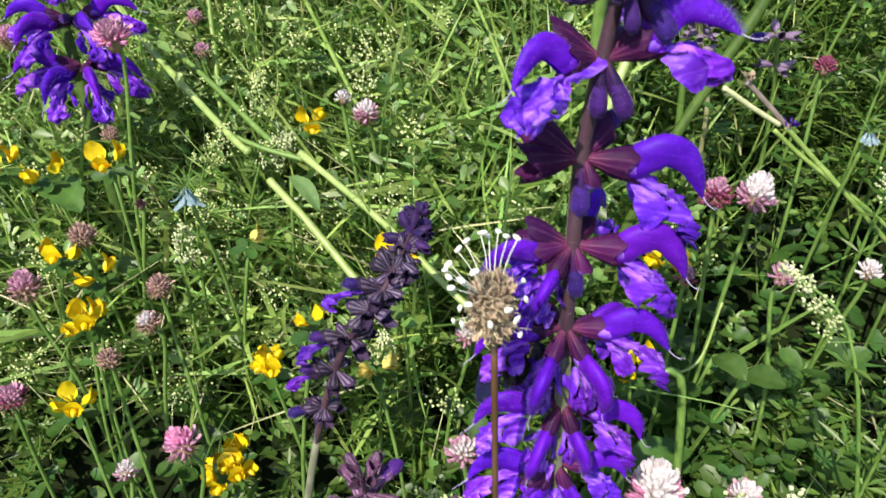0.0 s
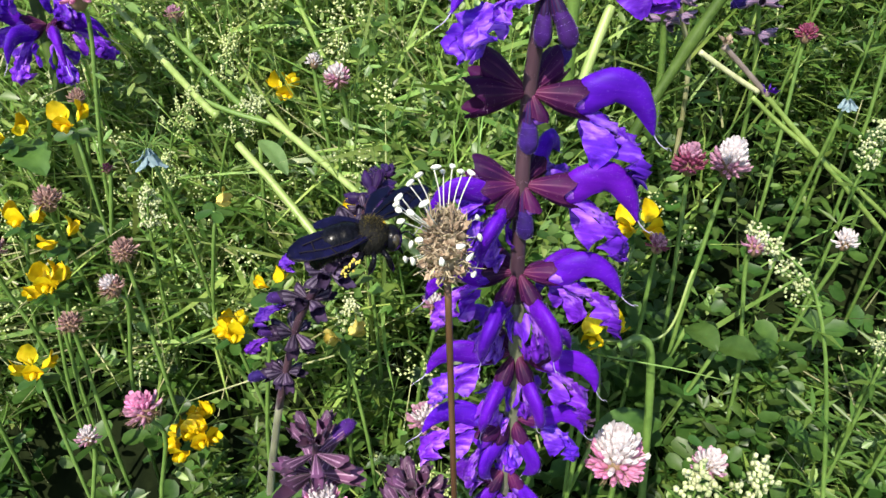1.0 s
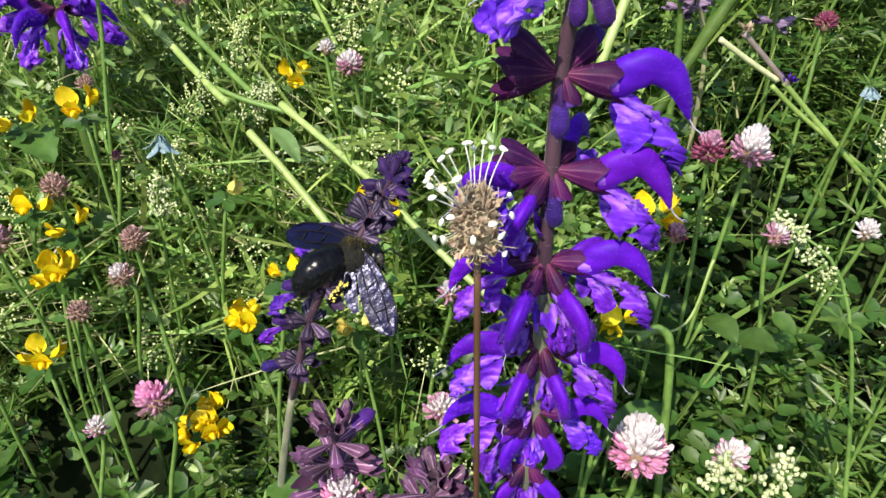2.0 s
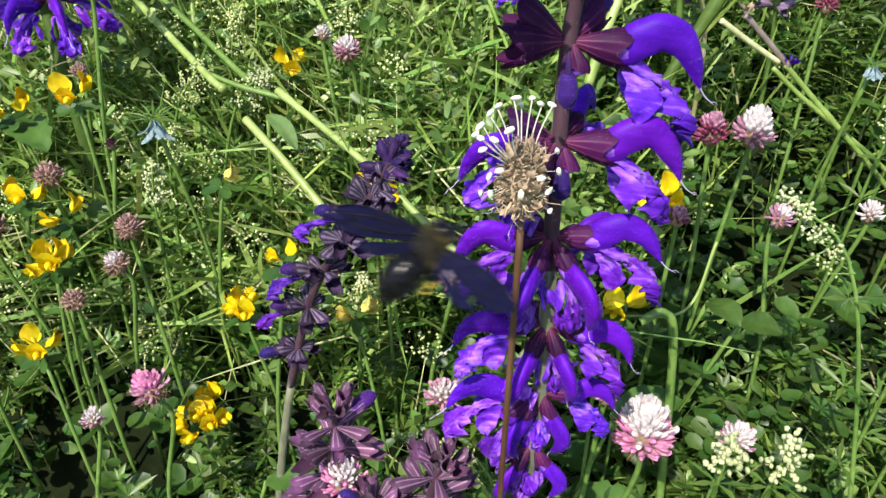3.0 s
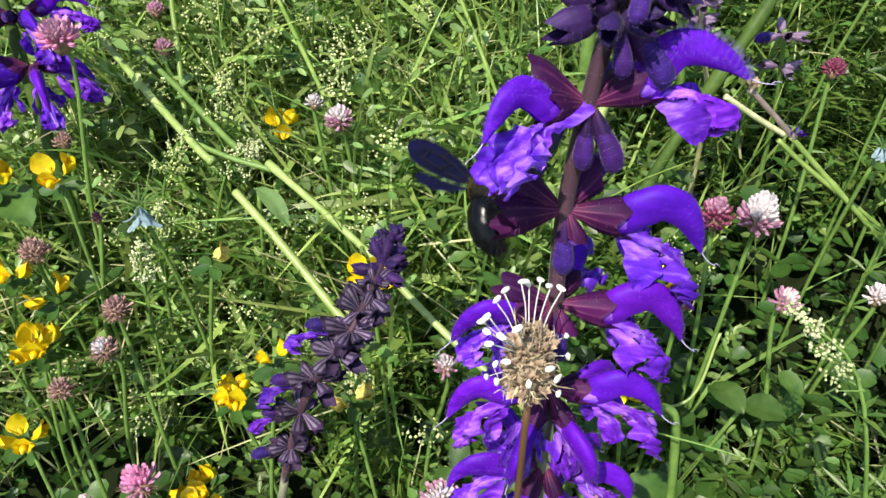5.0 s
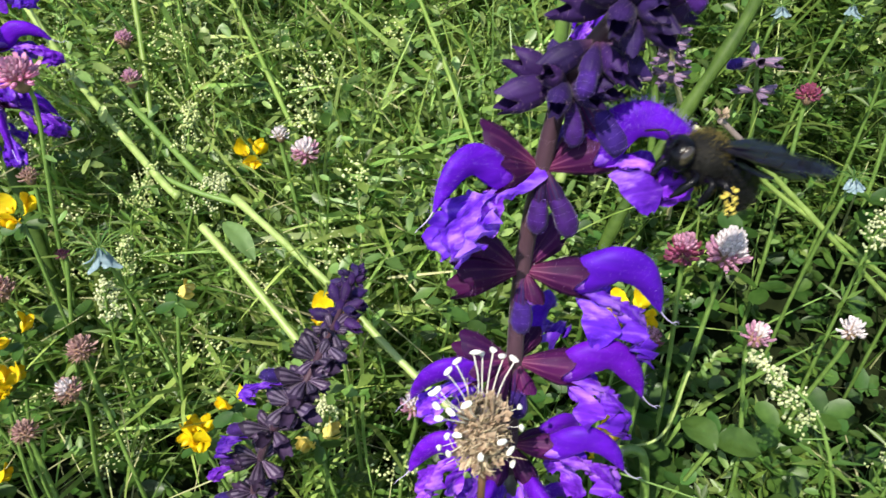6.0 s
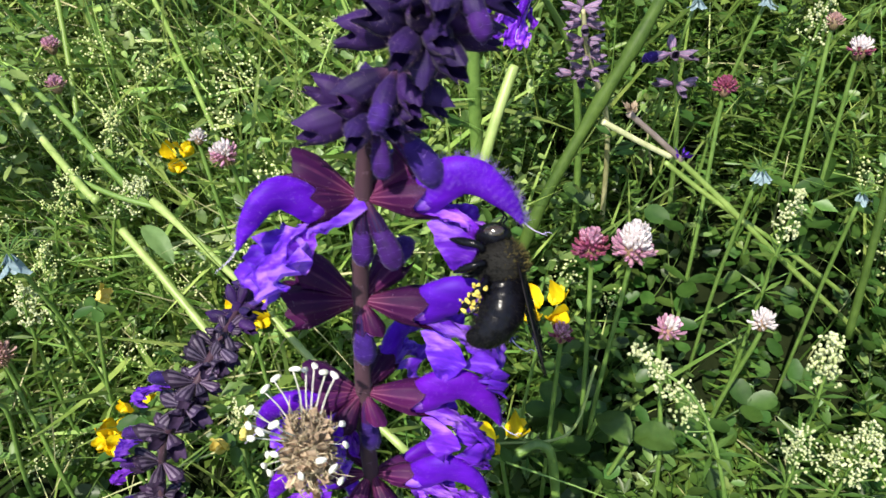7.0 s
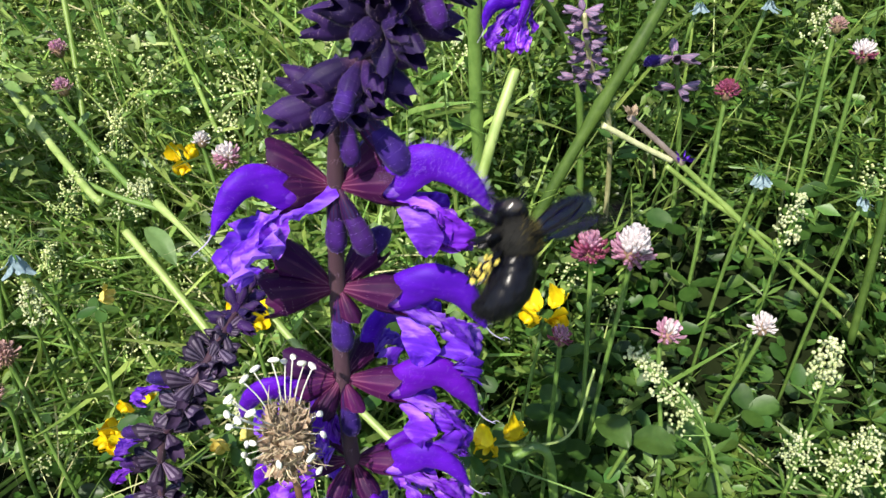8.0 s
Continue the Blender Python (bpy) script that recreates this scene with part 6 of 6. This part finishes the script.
# ---- what moves ----
def motions():
    # the sage and the plantain sway from their roots
    walk(main_sage, [
        (0, pose(0.02, 0.125, 0.062, 0.38, -0.62, 0)),
        (0.5, pose(0.02, 0.125, 0.062, 0.51, -0.60, 0)),
        (1, pose(0.02, 0.125, 0.062, -0.26, -0.47, 0)),
        (1.5, pose(0.02, 0.125, 0.062, -0.08, -0.61, 0)),
        (3, pose(0.02, 0.125, 0.062, 0.17, -0.41, 0)),
        (3.5, pose(0.02, 0.125, 0.062, -0.51, -0.48, 0)),
        (4, pose(0.02, 0.125, 0.062, 0.11, -0.43, 0)),
        (4.5, pose(0.02, 0.125, 0.062, 0.05, -0.56, 0)),
        (6, pose(0.02, 0.125, 0.062, -1.14, 0.50, 0)),
        (6.5, pose(0.02, 0.125, 0.062, 0.05, 1.40, 0)),
        (7, pose(0.02, 0.125, 0.062, 0.69, 1.08, 0)),
        (7.5, pose(0.02, 0.125, 0.062, 0.11, 0.64, 0)),
        (8, pose(0.02, 0.125, 0.062, -0.09, 0.59, 0)),
    ])
    walk(plantain, [
        (0, pose(0.012, 0.112, 0.055, 0.48, -1.77, 0)),
        (0.5, pose(0.012, 0.112, 0.055, 0.55, -1.58, 0)),
        (1, pose(0.012, 0.112, 0.055, 0.17, -1.12, 0)),
        (1.5, pose(0.012, 0.112, 0.055, 0.16, -1.67, 0)),
        (3, pose(0.012, 0.112, 0.055, -0.93, 0.59, 0)),
        (3.5, pose(0.012, 0.112, 0.055, -1.24, 0.71, 0)),
        (4, pose(0.012, 0.112, 0.055, -1.14, 0.76, 0)),
        (4.5, pose(0.012, 0.112, 0.055, -1.11, 0.79, 0)),
        (6, pose(0.012, 0.112, 0.055, -1.73, 1.84, 0)),
        (6.5, pose(0.012, 0.112, 0.055, -1.07, 2.27, 0)),
        (7, pose(0.012, 0.112, 0.055, -0.89, 2.04, 0)),
        (7.5, pose(0.012, 0.112, 0.055, -1.29, 1.55, 0)),
        (8, pose(0.012, 0.112, 0.055, -1.36, 1.63, 0)),
    ])
    # this flower stands up until the bee hangs on it
    for flower in NODDING:
        still = flower.matrix_basis.copy()
        walk(flower, [(t, still @ Matrix.Rotation(radians(-lift), 4, "Y")) for t, lift in ((0, 20), (4.7, 20), (5.9, 19), (6.1, 15), (6.3, 7), (6.5, 0), (8, 0))])
    walk(carpenter_bee, [
        (0, pose(0.0078, 0.1474, 0.2886, 156.0, -33.1, 103.4)),
        (0.5, pose(0.0114, 0.1449, 0.2809, 156.1, -32.8, 103.1)),
        (0.7, pose(0.0100, 0.1475, 0.2813, 155.9, -32.6, 103.4)),
        (0.8, pose(0.0038, 0.1419, 0.2884, 132.1, -21.9, 96.9)),
        (0.867, pose(-0.0049, 0.1274, 0.3066, 36.5, -2.4, 82.3)),
        (0.9, pose(-0.0093, 0.1201, 0.3157, -11.3, -6.6, 69.7)),
        (1, pose(-0.0127, 0.1268, 0.3233, -7.8, 7.8, 15.0)),
        (1.1, pose(-0.0142, 0.1261, 0.3216, -10.0, 9.2, 22.0)),
        (1.2, pose(-0.0205, 0.1268, 0.3227, -1.9, 24.7, 23.0)),
        (1.3, pose(-0.0220, 0.1281, 0.3237, 0.2, -15.8, -0.1)),
        (1.4, pose(-0.0156, 0.1294, 0.3234, 0.1, -15.9, -0.1)),
        (1.5, pose(-0.0122, 0.1290, 0.3218, 0.0, -15.9, -0.1)),
        (1.6, pose(-0.0111, 0.1290, 0.3211, 0.0, -15.9, -0.1)),
        (1.7, pose(-0.0149, 0.1279, 0.3193, 0.1, -15.9, -0.2)),
        (2.1, pose(-0.0222, 0.1239, 0.3128, -12.9, 13.5, 28.7)),
        (2.5, pose(-0.0062, 0.1258, 0.3035, -17.8, 4.9, 26.3)),
        (2.8, pose(0.0062, 0.1226, 0.3064, -22.4, -0.2, 34.5)),
        (2.9, pose(0.0025, 0.1203, 0.3106, 31.8, -21.7, 42.3)),
        (3, pose(-0.0070, 0.1184, 0.3150, 31.8, -21.7, 42.3)),
        (3.1, pose(-0.0261, 0.1358, 0.3138, -17.6, -3.3, 49.9)),
        (3.2, pose(-0.0252, 0.1526, 0.3408, -19.3, -9.6, 50.7)),
        (3.3, pose(-0.0196, 0.1544, 0.3539, -16.7, -4.2, 33.8)),
        (3.4, pose(-0.0130, 0.1525, 0.3564, -19.8, -3.3, 23.7)),
        (3.5, pose(-0.0066, 0.1487, 0.3550, -26.8, -7.8, 15.6)),
        (3.6, pose(-0.0030, 0.1460, 0.3463, -41.9, -33.1, 47.2)),
        (3.7, pose(0.0002, 0.1474, 0.3469, -49.4, -40.5, 57.1)),
        (3.8, pose(0.0039, 0.1484, 0.3414, -49.4, -40.5, 57.2)),
        (3.9, pose(0.0114, 0.1451, 0.3449, -14.6, -2.8, 70.9)),
        (4, pose(0.0124, 0.1451, 0.3437, -14.6, -2.8, 70.9)),
        (4.2, pose(0.0124, 0.1457, 0.3432, -14.6, -2.8, 70.9)),
        (4.5, pose(0.0124, 0.1466, 0.3425, -14.6, -2.8, 70.9)),
        (4.7, pose(0.0128, 0.1470, 0.3425, -14.6, -2.8, 70.9)),
        (5, pose(0.0068, 0.1571, 0.3433, -48.0, -31.2, 74.9)),
        (5.25, pose(0.0306, 0.1814, 0.3554, -18.6, -4.1, 48.1)),
        (5.375, pose(0.0423, 0.1716, 0.3632, -10.7, 4.3, 116.4)),
        (5.5, pose(0.0539, 0.1619, 0.3710, 0.0, 0.0, 185.0)),
        (5.8, pose(0.0530, 0.1446, 0.3795, 0.0, -5.0, 212.0)),
        (5.9, pose(0.0540, 0.1436, 0.3765, 0.0, -12.0, 198.0)),
        (6, pose(0.0512, 0.1436, 0.3748, 10.0, -25.0, 190.0)),
        (6.1, pose(0.0508, 0.1418, 0.3735, 25.0, -32.0, 172.0)),
        (6.2, pose(0.0510, 0.1338, 0.3705, 64.9, -38.4, 110.7)),
        (6.3, pose(0.0538, 0.1329, 0.3695, 76.3, -40.9, 91.6)),
        (6.4, pose(0.0527, 0.1317, 0.3664, 79.5, -40.9, 87.5)),
        (6.5, pose(0.0528, 0.1313, 0.3652, 76.8, -40.9, 91.2)),
        (6.6, pose(0.0497, 0.1325, 0.3643, 76.9, -40.8, 91.1)),
        (6.8, pose(0.0469, 0.1327, 0.3623, 74.3, -40.7, 94.8)),
        (7, pose(0.0517, 0.1322, 0.3613, 73.3, -40.6, 96.1)),
        (7.2, pose(0.0512, 0.1333, 0.3627, 74.6, -40.8, 94.7)),
        (7.4, pose(0.0511, 0.1334, 0.3630, 74.7, -40.9, 94.9)),
        (7.6, pose(0.0525, 0.1342, 0.3642, 74.7, -40.9, 95.0)),
        (7.8, pose(0.0541, 0.1330, 0.3631, 74.6, -42.7, 95.2)),
        (7.9, pose(0.0537, 0.1318, 0.3618, 75.7, -42.7, 93.7)),
        (8, pose(0.0563, 0.1342, 0.3649, 80.5, -43.9, 87.3)),
    ])
    walk(bee_wings[0], [
            (0, pose(0.0005, 0.0021, 0.0026, 14.6, -0.0, 51.3)),
            (0.5, pose(0.0005, 0.0021, 0.0026, 14.6, -0.0, 51.3)),
            (0.7, pose(0.0005, 0.0021, 0.0026, 14.6, -0.0, 51.3)),
            (0.8, pose(0.0005, 0.0021, 0.0026, 14.6, -0.0, 51.3)),
            (0.9, pose(0.0005, 0.0021, 0.0026, 14.6, -0.0, 51.3)),
            (0.967, pose(0.0005, 0.0021, 0.0026, 12.8, 11.8, -19.0)),
            (1, pose(0.0005, 0.0021, 0.0026, 7.2, 14.7, -55.3)),
            (1.1, pose(0.0005, 0.0021, 0.0026, 2.1, -14.7, -21.0)),
            (1.2, pose(0.0005, 0.0021, 0.0026, 3.7, -17.6, -41.8)),
            (1.3, pose(0.0005, 0.0021, 0.0026, -9.2, 22.2, -38.6)),
            (1.4, pose(0.0005, 0.0021, 0.0026, -7.6, -8.6, 36.1)),
            (1.467, pose(0.0005, 0.0021, 0.0026, 10.4, 10.6, -20.3)),
            (1.5, pose(0.0005, 0.0021, 0.0026, 10.8, 24.1, -48.2)),
            (1.6, pose(0.0005, 0.0021, 0.0026, -8.3, 21.9, -37.5)),
            (1.7, pose(0.0005, 0.0021, 0.0026, 15.3, -5.7, 29.8)),
            (2.1, pose(0.0005, 0.0021, 0.0026, -15.0, -44.3, 39.3)),
            (2.5, pose(0.0005, 0.0021, 0.0026, -2.5, -42.9, 57.5)),
            (2.8, pose(0.0005, 0.0021, 0.0026, 15.1, -41.3, 40.0)),
            (2.9, pose(0.0005, 0.0021, 0.0026, -1.1, 7.3, 28.1)),
            (3, pose(0.0005, 0.0021, 0.0026, -1.1, 7.3, 28.1)),
            (3.1, pose(0.0005, 0.0021, 0.0026, -36.7, -34.2, 48.3)),
            (3.2, pose(0.0005, 0.0021, 0.0026, -13.0, -32.2, 58.3)),
            (3.3, pose(0.0005, 0.0021, 0.0026, -32.2, -34.0, 86.9)),
            (3.4, pose(0.0005, 0.0021, 0.0026, -27.9, -39.7, 89.5)),
            (3.5, pose(0.0005, 0.0021, 0.0026, 33.1, -28.0, 20.2)),
            (3.6, pose(0.0005, 0.0021, 0.0026, 33.8, 20.1, -3.3)),
            (3.7, pose(0.0005, 0.0021, 0.0026, 31.0, 24.5, 2.4)),
            (3.767, pose(0.0005, 0.0021, 0.0026, -23.1, 59.0, -66.0)),
            (3.8, pose(0.0005, 0.0021, 0.0026, -64.8, 49.5, -114.3)),
            (3.867, pose(0.0005, 0.0021, 0.0026, 31.0, 34.5, 50.8)),
            (3.9, pose(0.0005, 0.0021, 0.0026, 18.0, 0.0, 88.0)),
            (4, pose(0.0005, 0.0021, 0.0026, 18.0, 0.0, 88.0)),
            (4.2, pose(0.0005, 0.0021, 0.0026, 18.0, 0.0, 88.0)),
            (4.5, pose(0.0005, 0.0021, 0.0026, 18.0, 0.0, 88.0)),
            (4.7, pose(0.0005, 0.0021, 0.0026, 18.0, 0.0, 88.0)),
            (4.833, pose(0.0005, 0.0021, 0.0026, 32.3, 7.8, 40.6)),
            (5, pose(0.0005, 0.0021, 0.0026, 35.2, 27.6, -19.1)),
            (5.25, pose(0.0005, 0.0021, 0.0026, 16.4, -9.5, -18.6)),
            (5.5, pose(0.0005, 0.0021, 0.0026, 34.8, -44.8, -20.6)),
            (5.65, pose(0.0005, 0.0021, 0.0026, 11.7, -26.9, 27.0)),
            (5.8, pose(0.0005, 0.0021, 0.0026, 9.1, -1.3, 61.5)),
            (5.9, pose(0.0005, 0.0021, 0.0026, 35.4, -8.1, 127.7)),
            (6, pose(0.0005, 0.0021, 0.0026, 11.0, 13.8, 65.6)),
            (6.1, pose(0.0005, 0.0021, 0.0026, 18.4, 27.9, 87.6)),
            (6.2, pose(0.0005, 0.0021, 0.0026, 46.2, 42.7, 114.9)),
            (6.3, pose(0.0005, 0.0021, 0.0026, 61.4, 31.8, 129.7)),
            (6.4, pose(0.0005, 0.0021, 0.0026, 56.4, 35.3, 127.1)),
            (6.5, pose(0.0005, 0.0021, 0.0026, 45.5, 40.5, 120.1)),
            (6.6, pose(0.0005, 0.0021, 0.0026, 46.7, 39.9, 120.8)),
            (6.8, pose(0.0005, 0.0021, 0.0026, 56.3, 34.5, 126.3)),
            (7, pose(0.0005, 0.0021, 0.0026, 6.3, -0.0, 87.1)),
            (7.2, pose(0.0005, 0.0021, 0.0026, 8.2, -0.0, 87.1)),
            (7.4, pose(0.0005, 0.0021, 0.0026, 8.0, -0.0, 83.7)),
            (7.6, pose(0.0005, 0.0021, 0.0026, 12.3, -0.0, 84.9)),
            (7.8, pose(0.0005, 0.0021, 0.0026, 0.7, -0.0, 87.1)),
            (7.867, pose(0.0005, 0.0021, 0.0026, -12.9, 58.3, 74.0)),
            (7.9, pose(0.0005, 0.0021, 0.0026, -83.2, 79.7, 3.8)),
            (7.967, pose(0.0005, 0.0021, 0.0026, 90.0, 47.7, 126.1)),
            (8, pose(0.0005, 0.0021, 0.0026, 108.2, 25.0, 113.3)),
    ])
    walk(bee_wings[1], [
            (0, pose(0.0005, -0.0021, 0.0026, -14.6, -0.0, -51.3)),
            (0.5, pose(0.0005, -0.0021, 0.0026, -14.6, -0.0, -51.3)),
            (0.7, pose(0.0005, -0.0021, 0.0026, -14.6, -0.0, -51.3)),
            (0.8, pose(0.0005, -0.0021, 0.0026, -14.6, -0.0, -51.3)),
            (0.9, pose(0.0005, -0.0021, 0.0026, -14.6, -0.0, -51.3)),
            (1, pose(0.0005, -0.0021, 0.0026, 15.8, 26.6, -77.0)),
            (1.1, pose(0.0005, -0.0021, 0.0026, 12.0, 16.3, -60.5)),
            (1.2, pose(0.0005, -0.0021, 0.0026, 19.2, -11.3, -48.6)),
            (1.3, pose(0.0005, -0.0021, 0.0026, 6.8, 25.6, -61.4)),
            (1.4, pose(0.0005, -0.0021, 0.0026, -2.6, 5.1, 7.5)),
            (1.5, pose(0.0005, -0.0021, 0.0026, -5.1, 25.9, -65.9)),
            (1.6, pose(0.0005, -0.0021, 0.0026, -0.8, 24.6, -51.9)),
            (1.7, pose(0.0005, -0.0021, 0.0026, 28.2, 6.4, 4.8)),
            (2.1, pose(0.0005, -0.0021, 0.0026, 56.1, -25.6, -17.0)),
            (2.5, pose(0.0005, -0.0021, 0.0026, 56.4, -20.7, -8.5)),
            (2.8, pose(0.0005, -0.0021, 0.0026, 58.7, -6.1, -22.2)),
            (2.9, pose(0.0005, -0.0021, 0.0026, 1.7, -1.3, 8.4)),
            (3, pose(0.0005, -0.0021, 0.0026, 1.7, -1.3, 8.4)),
            (3.1, pose(0.0005, -0.0021, 0.0026, -65.3, -34.2, 58.8)),
            (3.2, pose(0.0005, -0.0021, 0.0026, -50.5, -28.0, 30.6)),
            (3.3, pose(0.0005, -0.0021, 0.0026, -53.0, -33.4, 37.5)),
            (3.4, pose(0.0005, -0.0021, 0.0026, -67.0, -41.0, 62.3)),
            (3.433, pose(0.0005, -0.0021, 0.0026, -10.4, -35.1, -8.2)),
            (3.467, pose(0.0005, -0.0021, 0.0026, 10.6, 4.5, -48.0)),
            (3.5, pose(0.0005, -0.0021, 0.0026, 1.3, 47.9, -86.2)),
            (3.6, pose(0.0005, -0.0021, 0.0026, -40.8, 45.9, -118.5)),
            (3.7, pose(0.0005, -0.0021, 0.0026, -71.7, 29.3, -140.7)),
            (3.8, pose(0.0005, -0.0021, 0.0026, -70.0, 30.6, -139.5)),
            (3.9, pose(0.0005, -0.0021, 0.0026, -18.0, 0.0, -88.0)),
            (4, pose(0.0005, -0.0021, 0.0026, -18.0, 0.0, -88.0)),
            (4.2, pose(0.0005, -0.0021, 0.0026, -18.0, 0.0, -88.0)),
            (4.5, pose(0.0005, -0.0021, 0.0026, -18.0, 0.0, -88.0)),
            (4.7, pose(0.0005, -0.0021, 0.0026, -18.0, 0.0, -88.0)),
            (4.833, pose(0.0005, -0.0021, 0.0026, 7.7, 1.0, -31.7)),
            (5, pose(0.0005, -0.0021, 0.0026, 23.8, -26.3, 35.5)),
            (5.25, pose(0.0005, -0.0021, 0.0026, -40.0, -33.2, 43.4)),
            (5.5, pose(0.0005, -0.0021, 0.0026, -12.0, -29.2, 25.0)),
            (5.65, pose(0.0005, -0.0021, 0.0026, 11.1, -8.7, -48.1)),
            (5.8, pose(0.0005, -0.0021, 0.0026, -0.2, 1.5, -114.4)),
            (5.9, pose(0.0005, -0.0021, 0.0026, 35.2, -7.8, -143.0)),
            (6, pose(0.0005, -0.0021, 0.0026, -1.7, -11.5, -108.1)),
            (6.1, pose(0.0005, -0.0021, 0.0026, -10.1, -26.4, -89.5)),
            (6.2, pose(0.0005, -0.0021, 0.0026, -20.6, 0.7, -18.6)),
            (6.3, pose(0.0005, -0.0021, 0.0026, -24.7, 12.5, -18.2)),
            (6.4, pose(0.0005, -0.0021, 0.0026, -31.2, 14.5, -18.3)),
            (6.5, pose(0.0005, -0.0021, 0.0026, -25.7, -5.0, -29.6)),
            (6.6, pose(0.0005, -0.0021, 0.0026, -22.1, -15.0, -36.4)),
            (6.8, pose(0.0005, -0.0021, 0.0026, -26.3, -21.0, -40.7)),
            (7, pose(0.0005, -0.0021, 0.0026, -2.7, -0.0, -54.2)),
            (7.2, pose(0.0005, -0.0021, 0.0026, -3.8, -0.0, -52.2)),
            (7.4, pose(0.0005, -0.0021, 0.0026, -1.8, -0.0, -47.4)),
            (7.6, pose(0.0005, -0.0021, 0.0026, -5.1, 0.0, -51.5)),
            (7.8, pose(0.0005, -0.0021, 0.0026, -9.7, -0.0, -46.5)),
            (7.9, pose(0.0005, -0.0021, 0.0026, -51.1, 63.3, -44.4)),
            (8, pose(0.0005, -0.0021, 0.0026, -87.2, 65.6, -53.1)),
    ])


motions()
